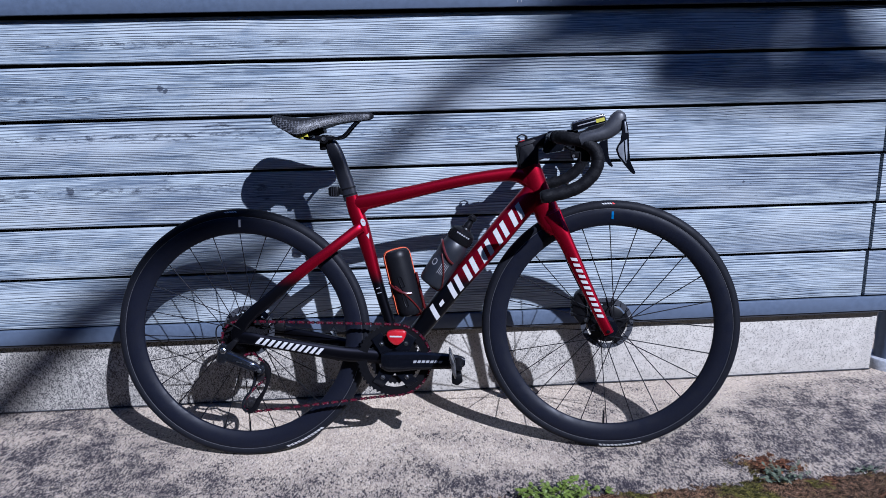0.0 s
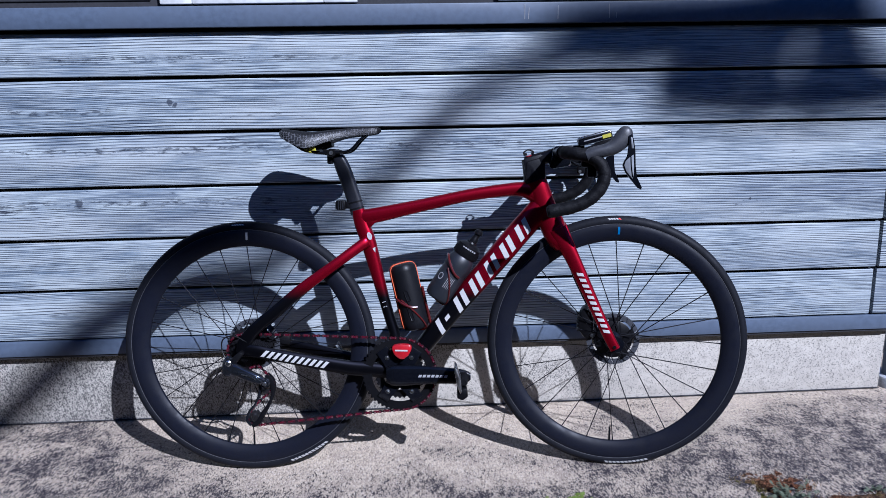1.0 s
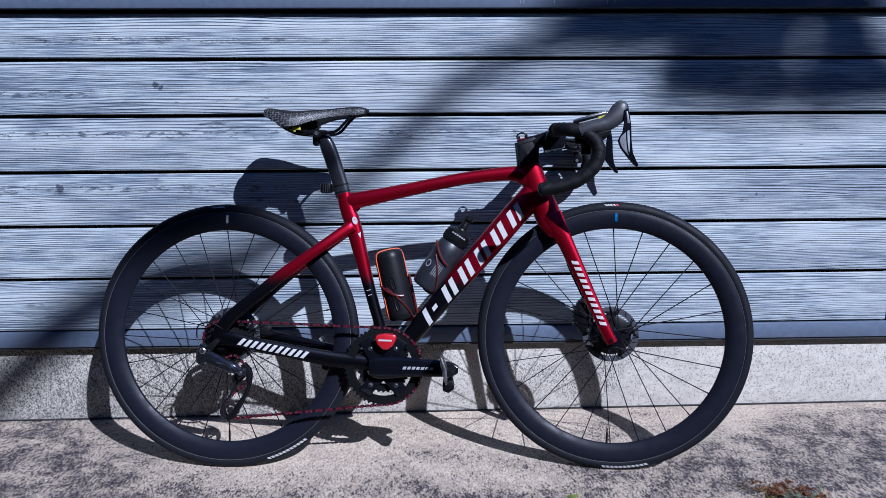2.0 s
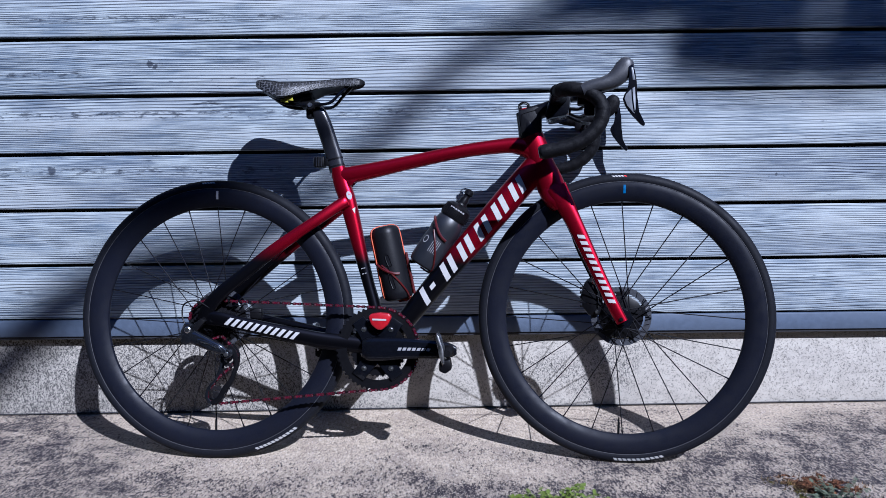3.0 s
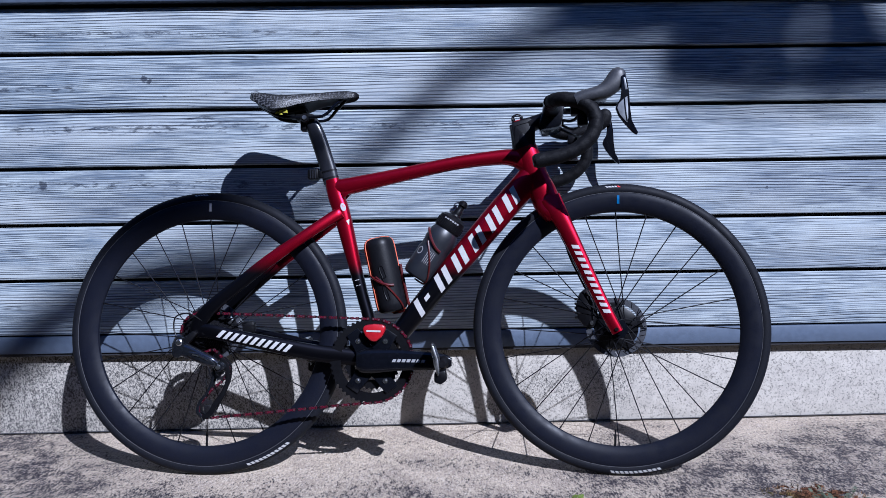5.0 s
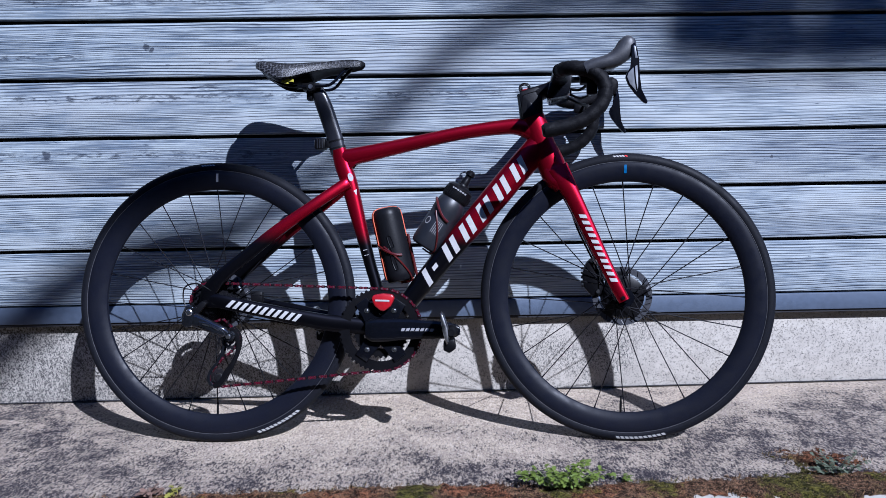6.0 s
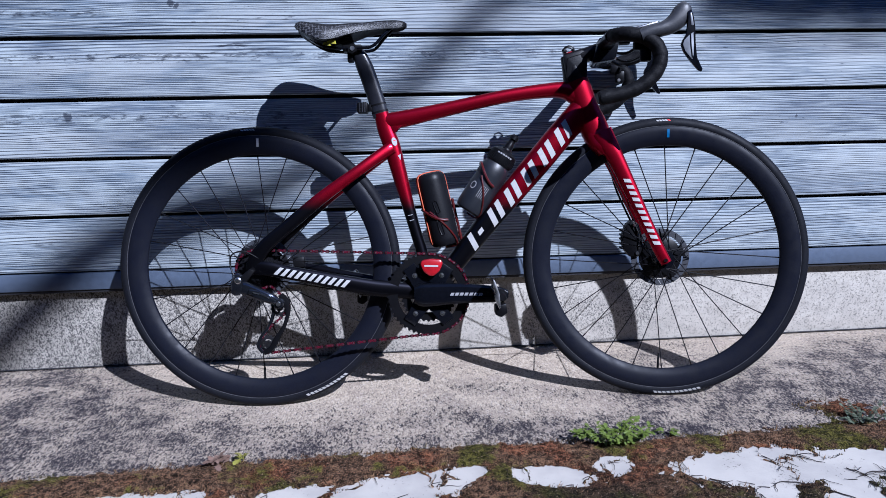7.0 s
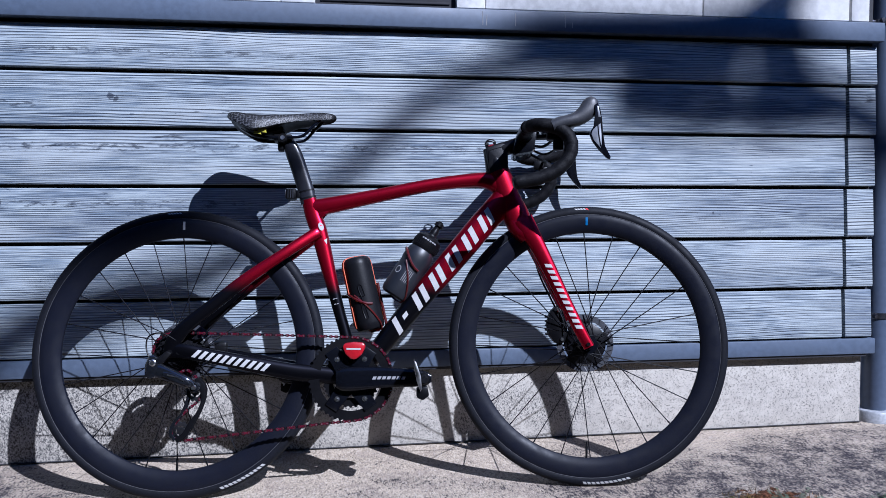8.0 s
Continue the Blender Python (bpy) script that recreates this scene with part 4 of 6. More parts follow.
def make_wheel(bike, name, centre, stem_angle, mark_angle, mark_material, label_start, top_start, hub_half, drum, label):
    cx, cz = centre
    c = (cx, 0, cz)
    bm = BM()
    lathe(bm, ((0.0, -hub_half), (0.011, -hub_half), (0.012, -hub_half * 0.55), (0.022, -hub_half * 0.52), (0.022, -hub_half * 0.44), (0.013, -hub_half * 0.3),
               (0.013, hub_half * 0.3), (0.023, hub_half * 0.5), (0.023, hub_half * 0.58), (0.014, hub_half * 0.62), (0.011, hub_half), (0.0, hub_half)), 28, c)
    wheel = part(name, bm, M_GLOSS, bike, label)
    bm = BM()
    lathe(bm, [(0.3280 + 0.0145 * math.cos(a), 0.0145 * math.sin(a)) for a in np.linspace(-2.35, 2.35, 17)] + [(0.3180, 0.0)], 120, c, closed=True)
    tyre = part("tyre", bm, M_TYRE, wheel)
    prof = [(0.3210, 0.0128), (0.3190, 0.0142), (0.308, 0.0150), (0.295, 0.0140), (0.283, 0.0098), (0.2765, 0.0045), (0.2750, 0.0)]
    prof = prof + [(r, -y) for r, y in prof[-2::-1]]
    bm = BM()
    lathe(bm, prof, 120, c, closed=True)
    rim = part("rim", bm, M_RIM, wheel, "deep-section matt black carbon rim")
    # a thin bright seam where tyre and rim meet
    bm = BM()
    lathe(bm, [(0.3212 + 0.0007 * math.cos(a), -0.0132 + 0.0007 * math.sin(a)) for a in np.linspace(0, 2 * math.pi, 6, endpoint=False)], 120, c, closed=True)
    part("bead_line", bm, M_BEAD, wheel)
    # rim decal, a short radial bar
    bm = BM()
    ring = []
    for j in range(5):
        r = 0.294 + 0.020 * j / 4
        y = -float(np.interp(r, [0.283, 0.294, 0.306, 0.3165], [0.0098, 0.0140, 0.0150, 0.0142])) - 0.0006
        a = radians(mark_angle)
        ring.append([bm.verts.new((cx + r * math.cos(a) + k * math.sin(a), y, cz + r * math.sin(a) - k * math.cos(a))) for k in (-0.0028, 0.0028)])
    for j in range(4):
        bm.faces.new((ring[j][0], ring[j][1], ring[j + 1][1], ring[j + 1][0]))
    part("rim_decal", bm, mark_material, wheel)
    for k in range(11):
        part("sidewall_mark", tyre_marks(centre, 0.3330, label_start + 1.82 * k, 1.82, 1, 0.70, 0.0062), M_WHITE, tyre, "white plain sidewall mark")
    for k in range(5):
        part("sidewall_tag", tyre_marks(centre, 0.3350, top_start + 1.15 * k, 1.15, 1, 0.75, 0.0036), M_REDDECAL if k == 0 and not drum else M_WHITE, tyre)
    # valve
    a = radians(stem_angle)
    bm = BM()
    lathe(bm, ((0.0, 0.0), (0.0028, 0.0), (0.0028, 0.028), (0.0018, 0.030), (0.0018, 0.040), (0.0, 0.040)), 10, (cx + 0.277 * math.cos(a), 0, cz + 0.277 * math.sin(a)), (-math.cos(a), 0, -math.sin(a)))
    part("valve", bm, M_PLASTIC, wheel)
    # laced spokes, twelve a side, each tangent to its flange
    for side in (-1, 1):
        for lead in (-1, 1):
            bm = BM()
            fa = radians(90) + lead * radians(68)
            flange = Vector((cx + 0.021 * math.cos(fa), side * hub_half * 0.5, cz + 0.021 * math.sin(fa)))
            end = Vector((cx + 0.2765 * math.cos(radians(90)), side * 0.002, cz + 0.2765 * math.sin(radians(90))))
            pipe(bm, [tuple(flange), tuple(flange.lerp(end, 0.5)), tuple(end)], 0.00130, 6, 1)
            nip = (end - flange).normalized()
            pipe(bm, [tuple(end - nip * 0.010), tuple(end)], 0.0017, 6, 1)
            me = mesh_of(bm, "spoke", M_SPOKE)
            for k in range(6):
                ob = new("spoke", me)
                ob.parent = wheel
                turn_about(ob, centre, radians(60 * k + (7.5 if lead > 0 else -7.5) * 2 + (15 if side > 0 else 0)))
    # brake disc on the left with its carrier
    bm = BM()
    lathe(bm, ((0.0565, 0.0355), (0.0715, 0.0355), (0.0715, 0.0373), (0.0565, 0.0373)), 64, c, closed=True)
    disc = part("brake_disc", bm, M_ROTOR, wheel, "slotted grey steel brake disc")
    bm = BM()
    lathe(bm, ((0.0, 0.030), (0.020, 0.030), (0.050, 0.0345), (0.0525, 0.036), (0.050, 0.040), (0.0, 0.040)), 36, c)
    for k in range(5):
        b = radians(72 * k + 20)
        d0, n0 = (math.cos(b), math.sin(b)), (-math.sin(b), math.cos(b))
        prism(bm, [(cx + d0[0] * r + n0[0] * w, cz + d0[1] * r + n0[1] * w) for r, w in ((0.030, -0.014), (0.048, -0.015), (0.060, -0.021), (0.060, 0.013), (0.048, 0.006), (0.030, 0.012))], 0.0345, 0.0380, 0.0008)
    part("disc_carrier", bm, M_PLASTIC, wheel)
    for k in range(20):
        b = radians(18 * k)
        d0, n0 = (math.cos(b), math.sin(b)), (-math.sin(b), math.cos(b))
        slot = BM()
        prism(slot, [(cx + d0[0] * r + n0[0] * w, cz + d0[1] * r + n0[1] * w) for r, w in ((0.0590, -0.0036), (0.0688, 0.0020), (0.0688, 0.0040), (0.0590, -0.0016))], 0.0351, 0.0377)
        part("disc_slot", slot, M_PALE if k % 7 == 1 else M_PLASTIC, wheel)
    return wheel


def make_frame(bike):
    bm = BM()
    for tube in (SEAT_TUBE, TOP_TUBE, DOWN_TUBE, HEAD_TUBE):
        tube.add(bm)
    for rows in (CHAIN_STAY.rows, SEAT_STAY.rows):
        loft(bm, rows, 16, 6, 2.4)
        loft(bm, mirrored(rows), 16, 6, 2.4)
    lathe(bm, ((0.0, -0.043), (0.026, -0.043), (0.028, -0.036), (0.028, 0.036), (0.026, 0.043), (0.0, 0.043)), 32, (BB[0], 0, BB[1]))
    # fillet where top tube meets seat tube, and the small gusset behind the seat tube
    prism(bm, [(0.3335, 0.660), (0.3365, 0.675), (0.344, 0.6825), (0.357, 0.6875), (0.376, 0.692), (0.37, 0.70), (0.325, 0.70), (0.322, 0.66)], -0.0115, 0.0115, 0.004)
    frame_ob = part("frame", bm, M_FRAME, bike, "carbon frame fading from candy red to black")
    # plain slanted blocks where the makers' lettering stands
    s = DOWN_TUBE.s[-1]
    first, pitch = 0.060, (s - 0.262) / 5
    for k in range(5):
        for q, wide in ((0.0, 0.24), (0.42, 0.24)):
            part("tube_mark", slanted_marks(DOWN_TUBE, first + (k + q) * pitch, first + (k + q + 1) * pitch, -0.019, 0.019, 1, wide, 0.016), M_WHITE, frame_ob, "white slanted bar")
    part("tube_mark", slanted_marks(DOWN_TUBE, s - 0.162, s - 0.138, -0.019, 0.019, 1, 0.6, 0.016), M_WHITE, frame_ob, "white slanted bar")
    dash = slanted_marks(DOWN_TUBE, s - 0.188, s - 0.170, -0.006, 0.004, 1, 0.9, 0.004)
    part("down_tube_dash", dash, M_WHITE, frame_ob)
    for k in range(11):
        part("chain_stay_mark", slanted_marks(CHAIN_STAY, 0.055 + 0.0159 * k, 0.0709 + 0.0159 * k, -0.0095, 0.0095, 1, 0.58, 0.012), M_WHITE, frame_ob, "white slanted block mark")
    # round badge and small tag on the seat tube
    bm = BM()
    ring = [bm.verts.new(SEAT_TUBE.spot(0.076 + 0.010 * math.cos(2 * math.pi * k / 20), 0.0095 + 0.0060 * math.sin(2 * math.pi * k / 20))) for k in range(20)]
    bm.faces.new(ring)
    part("badge", bm, M_PALE, frame_ob, "round white badge")
    bm = BM()
    bm.faces.new([bm.verts.new(SEAT_TUBE.spot(*q)) for q in ((0.107, 0.016), (0.110, 0.008), (0.122, 0.012))])
    part("tag", bm, M_PALE, frame_ob)
    bm = BM()
    for q in (0.255, 0.268):
        bm.faces.new([bm.verts.new(SEAT_TUBE.spot(*w)) for w in ((q, -0.006), (q, 0.005), (q + 0.002, 0.005), (q + 0.002, -0.006))])
    part("size_tag", bm, M_PALE, frame_ob)
    # axle ends and small bolts
    for x, z in ((-0.002, 0.349), (0.018, 0.347)):
        bm = BM()
        lathe(bm, ((0.0, -0.0742), (0.0050, -0.0742), (0.0050, -0.070), (0.0, -0.070)), 14, (x, 0, z))
        part("axle_bolt", bm, M_PLASTIC, frame_ob)


def make_fork(bike):
    bm = BM()
    loft(bm, FORK_BLADE.rows, 18, 6, 2.4)
    loft(bm, mirrored(FORK_BLADE.rows), 18, 6, 2.4)
    loft(bm, [(0.8225, 0, 0.665, 0.0325, 0.0280), (0.829, 0, 0.648, 0.0325, 0.033), (0.837, 0, 0.630, 0.0290, 0.040), (0.846, 0, 0.612, 0.0200, 0.043)], 20, 4, 3.0)
    fork = part("fork", bm, M_FORK, bike, "candy red carbon fork with flattened blades")
    for k in range(11):
        part("fork_mark", slanted_marks(FORK_BLADE, 0.125 + 0.01636 * k, 0.14136 + 0.01636 * k, -0.0068, 0.0078, 1, 0.56, 0.008), M_WHITE, fork, "white slanted block mark")
    bm = BM()
    lathe(bm, ((0.0, -0.0640), (0.0045, -0.0640), (0.0045, -0.0605), (0.0, -0.0605)), 14, (0.981, 0, 0.354))
    part("axle_bolt", bm, M_PLASTIC, fork)
    bm = BM()
    prism(bm, [(0.897, 0.372), (0.893, 0.402), (0.902, 0.432), (0.918, 0.446), (0.934, 0.436), (0.940, 0.412), (0.946, 0.378), (0.936, 0.352), (0.912, 0.352)], 0.026, 0.062, 0.005)
    caliper = part("brake_caliper", bm, M_PLASTIC, fork, "black finned brake caliper")
    for k in range(5):
        bm = BM()
        box(bm, (0.8905, 0.029, 0.372 + 0.011 * k), (0.8985, 0.059, 0.377 + 0.011 * k), 0.001)
        part("fin", bm, M_PLASTIC, caliper)
    for x, z in ((0.922, 0.434), (0.930, 0.362)):
        bm = BM()
        lathe(bm, ((0.0, -0.004), (0.0042, -0.004), (0.0050, -0.002), (0.0050, 0.004), (0.0, 0.004)), 12, (x, 0.025, z))
        part("caliper_bolt", bm, M_STEEL, caliper)
    bm = BM()
    pipe(bm, [(0.926, 0.0235, 0.430), (0.933, 0.0225, 0.405), (0.934, 0.0235, 0.372)], 0.0016, 6, 4)
    part("pad_spring", bm, M_STEEL, caliper)
    bm = BM()
    pipe(bm, [(0.925, 0.06, 0.43), (0.905, 0.058, 0.47), (0.878, 0.05, 0.53), (0.86, 0.045, 0.60)], 0.0025, 8)
    part("brake_hose", bm, M_PLASTIC, fork)
    return fork


def make_cockpit(bike):
    made = []
    bm = BM()
    loft(bm, [(0.776, 0, 0.784, 0.0285, 0.0235), (0.772, 0, 0.80, 0.026, 0.023), (0.766, 0, 0.822, 0.022, 0.021), (0.762, 0, 0.845, 0.021, 0.020)], 20, 4)
    made.append(part("headset_cover", bm, M_CARBON, bike))
    bm = BM()
    loft(bm, [(0.752, 0, 0.832, 0.019, 0.017), (0.775, 0, 0.838, 0.019, 0.019), (0.812, 0, 0.850, 0.017, 0.018), (0.846, 0, 0.861, 0.018, 0.021)], 18, 4, 3.0)
    stem = part("stem", bm, M_CARBON, bike)
    made.append(stem)
    # flat aero top of the bar
    bm = BM()
    rings = []
    for y in np.linspace(-0.150, 0.150, 13):
        w = abs(y) / 0.150
        hx, hz, x, z = 0.023 - 0.007 * w, 0.011 + 0.004 * w, 0.842, 0.861
        rings.append([(x + hx * math.cos(a), y, z + hz * math.sin(a)) for a in np.linspace(0, 2 * math.pi, 16, endpoint=False)])
    skin(bm, rings)
    bar = part("handlebar", bm, M_CARBON, bike, "black carbon drop handlebar with taped drops")
    made.append(bar)
    curve = [(0.842, 0.120, 0.861), (0.845, 0.150, 0.860), (0.852, 0.172, 0.858), (0.870, 0.186, 0.856), (0.902, 0.190, 0.849), (0.926, 0.192, 0.832), (0.936, 0.194, 0.806),
             (0.927, 0.197, 0.775), (0.898, 0.200, 0.747), (0.860, 0.202, 0.731), (0.808, 0.205, 0.721)]
    for side in (-1, 1):
        pts = smooth_rows([(x, side * y, z) for x, y, z in curve], 9)
        bm = BM()
        # overlapping turns of tape swell slightly
        pipe(bm, [tuple(p) for p in pts], [0.0151 + 0.0009 * ((i % 6) / 5) for i in range(len(pts))], 14, 1)
        part("bar_tape", bm, M_TAPE, bar)
        bm = BM()
        lathe(bm, ((0.0, -0.004), (0.011, -0.003), (0.0135, 0.0), (0.0135, 0.004), (0.0, 0.004)), 18, (0.806, side * 0.2051, 0.7208), (0.985, -0.055 * side, 0.17))
        part("bar_plug", bm, M_PLASTIC, bar)
        bm = BM()
        loft(bm, [(0.894, side * 0.190, 0.850, 0.0150, 0.016), (0.913, side * 0.190, 0.857, 0.0155, 0.0165), (0.935, side * 0.190, 0.862, 0.0152, 0.0165), (0.954, side * 0.189, 0.8685, 0.0172, 0.016),
                  (0.9695, side * 0.188, 0.880, 0.0195, 0.0160), (0.979, side * 0.187, 0.8920, 0.0208, 0.0155), (0.9825, side * 0.186, 0.9045, 0.0182, 0.0145), (0.9832, side * 0.186, 0.913, 0.0120, 0.011), (0.9835, side * 0.186, 0.9180, 0.004, 0.004)], 20, 5, 2.3)
        # the left hood's shade is put in by a darker material
        hood = part("brake_hood", bm, M_HOOD if side < 0 else M_TAPE, bike, "grey-black rubber lever hood" if side < 0 else "rubber lever hood coloured dark for its shade")
        made.append(hood)
        # clamp and cable ports under the hood
        bm = BM()
        box(bm, (0.884, min(side * 0.156, side * 0.180), 0.824), (0.912, max(side * 0.156, side * 0.180), 0.846), 0.004)
        box(bm, (0.898, min(side * 0.160, side * 0.178), 0.800), (0.921, max(side * 0.160, side * 0.178), 0.830), 0.004)
        part("lever_clamp", bm, M_PLASTIC, hood)
        bm = BM()
        lathe(bm, ((0.0, -0.002), (0.004, -0.002), (0.0045, 0.0), (0.0045, 0.003), (0.0, 0.003)), 12, (0.906, side * 0.154 if side < 0 else 0.159, 0.806))
        part("clamp_bolt", bm, M_STEEL, hood)
        bm = BM()
        out = side * 0.198
        prism(bm, [(0.9870, 0.894), (0.9960, 0.900), (1.0010, 0.884), (1.0045, 0.860), (1.0055, 0.830), (1.0070, 0.800), (1.0215, 0.776), (1.0190, 0.7705), (1.0110, 0.775), (0.9960, 0.793), (0.9820, 0.812),
                   (0.9760, 0.828), (0.9800, 0.839), (0.9885, 0.8475), (0.9910, 0.866)], out - 0.0045, out + 0.0045, 0.002)
        box(bm, (0.9830, min(side * 0.182, out), 0.872), (0.9970, max(side * 0.182, out), 0.894), 0.003)
        lever = part("brake_lever", bm, M_GLOSS, bike, "dark brake lever with silver grey blade face")
        made.append(lever)
        for name, ring, mat_ in (("blade_face", [(1.0005, 0.852), (1.0018, 0.828), (1.0018, 0.806), (0.9990, 0.796), (0.9845, 0.814), (0.9795, 0.828), (0.9825, 0.837), (0.9915, 0.846)], M_LEVER),
                                 ("pivot_cap", [(0.9930, 0.892), (0.9965, 0.892), (1.0015, 0.866), (0.9960, 0.866)], M_LEVER)):
            bm = BM()
            prism(bm, ring, out + side * 0.0030, out + side * 0.0054, 0.0008)
            part(name, bm, mat_, lever)
        bm = BM()
        pipe(bm, [(0.9945, out + side * 0.0054, 0.848), (0.9960, out + side * 0.0056, 0.825), (0.9992, out + side * 0.0054, 0.800)], 0.0012, 6, 4)
        part("blade_crease", bm, M_GLOSS, lever)
    # clip-on computer out in front of the bar
    root = new("bike_computer")
    root.parent = bike
    tagged(root, "black bike computer with silver edge")
    made.append(root)
    tilt = Matrix.Translation((0.930, 0.0, 0.897)) @ Matrix.Rotation(radians(-14), 4, "Y")
    for name, lo, hi, bev, mat_, lab in (("case", (-0.044, -0.027, -0.013), (0.044, 0.027, 0.010), 0.006, M_GLOSS, ""), ("edge_strip", (-0.043, -0.0278, 0.004), (0.038, 0.0278, 0.0085), 0.001, M_STEEL, "silver edge"),
                                         ("edge_strip", (-0.030, -0.0278, -0.004), (0.030, 0.0278, -0.001), 0.001, M_PALE, ""), ("screen", (-0.036, -0.022, 0.0102), (0.036, 0.022, 0.0108), 0.0, M_PALE, ""),
                                         ("corner_tag", (0.018, -0.0282, -0.008), (0.040, -0.0272, 0.001), 0.0, M_YELLOW, "yellow corner tag")):
        bm = BM()
        box(bm, lo, hi, bev)
        bm.transform(tilt)
        part(name, bm, mat_, root, lab)
    bm = BM()
    box(bm, (0.862, -0.012, 0.868), (0.905, 0.012, 0.878), 0.003)
    box(bm, (0.846, -0.018, 0.838), (0.872, 0.018, 0.852), 0.003)
    part("mount", bm, M_PLASTIC, root)
    # lamp block hanging under the bar
    bm = BM()
    prism(bm, [(0.812, 0.826), (0.826, 0.876), (0.874, 0.878), (0.866, 0.832), (0.860, 0.824), (0.820, 0.818)], -0.058, 0.030, 0.004)
    lamp = part("front_lamp", bm, M_GLOSS, bike, "black lamp block under the bar")
    made.append(lamp)
    bm = BM()
    lathe(bm, ((0.0, 0.0), (0.009, 0.0), (0.010, 0.004), (0.0, 0.005)), 18, (0.862, -0.045, 0.835), (1, 0, 0))
    part("lens", bm, M_STEEL, lamp)
    for ob in made:
        ob.matrix_basis = TURNED @ Matrix.Translation((-0.002, 0, 0)) @ Matrix.Scale(1.03, 4, (0, 1, 0)) @ ob.matrix_basis
    # loops of hose and wire at the head
    bm = BM()
    pipe(bm, [(0.862, -0.03, 0.846), (0.885, -0.05, 0.84), (0.900, -0.10, 0.846), (0.905, -0.15, 0.850)], 0.0036, 8)
    pipe(bm, [(0.868, 0.03, 0.838), (0.90, 0.05, 0.828), (0.925, 0.11, 0.838), (0.92, 0.16, 0.85)], 0.0036, 8)
    pipe(bm, [(0.864, -0.02, 0.836), (0.890, -0.04, 0.822), (0.908, -0.10, 0.824), (0.915, -0.15, 0.832)], 0.0030, 8)
    hose = part("hose", bm, M_PLASTIC, bike)
    # pouch behind the stem with a red-ringed clip
    bm = BM()
    prism(bm, [(0.752, 0.781), (0.742, 0.838), (0.747, 0.846), (0.800, 0.860), (0.800, 0.79)], -0.021, 0.021, 0.005)
    bag = part("stem_pouch", bm, M_CASE, bike, "black pouch behind the stem with stitched seam")
    bm = BM()
    pipe(bm, [(0.7505, -0.0215, 0.795), (0.7515, -0.0215, 0.830), (0.757, -0.0215, 0.838), (0.795, -0.0215, 0.848)], 0.0009, 6)
    part("seam", bm, M_PLASTIC, bag)
    bm = BM()
    lathe(bm, ((0.0, 0.0), (0.0125, 0.0), (0.0125, 0.004), (0.0, 0.005)), 24, (0.760, 0, 0.8495), (-0.2, 0, 1))
    part("ring", bm, M_RED, bag, "red ring")
    bm = BM()
    pipe(bm, [(0.748, -0.008, 0.853), (0.746, -0.008, 0.862), (0.757, -0.008, 0.868), (0.769, -0.008, 0.864), (0.770, -0.008, 0.856)], 0.0016, 8)
    pipe(bm, [(0.748, 0.008, 0.853), (0.746, 0.008, 0.862), (0.757, 0.008, 0.868), (0.769, 0.008, 0.864), (0.770, 0.008, 0.856)], 0.0016, 8)
    box(bm, (0.745, -0.009, 0.853), (0.753, 0.009, 0.860), 0.001)
    box(bm, (0.765, -0.009, 0.856), (0.772, 0.009, 0.862), 0.001)
    part("clip", bm, M_PLASTIC, bag)


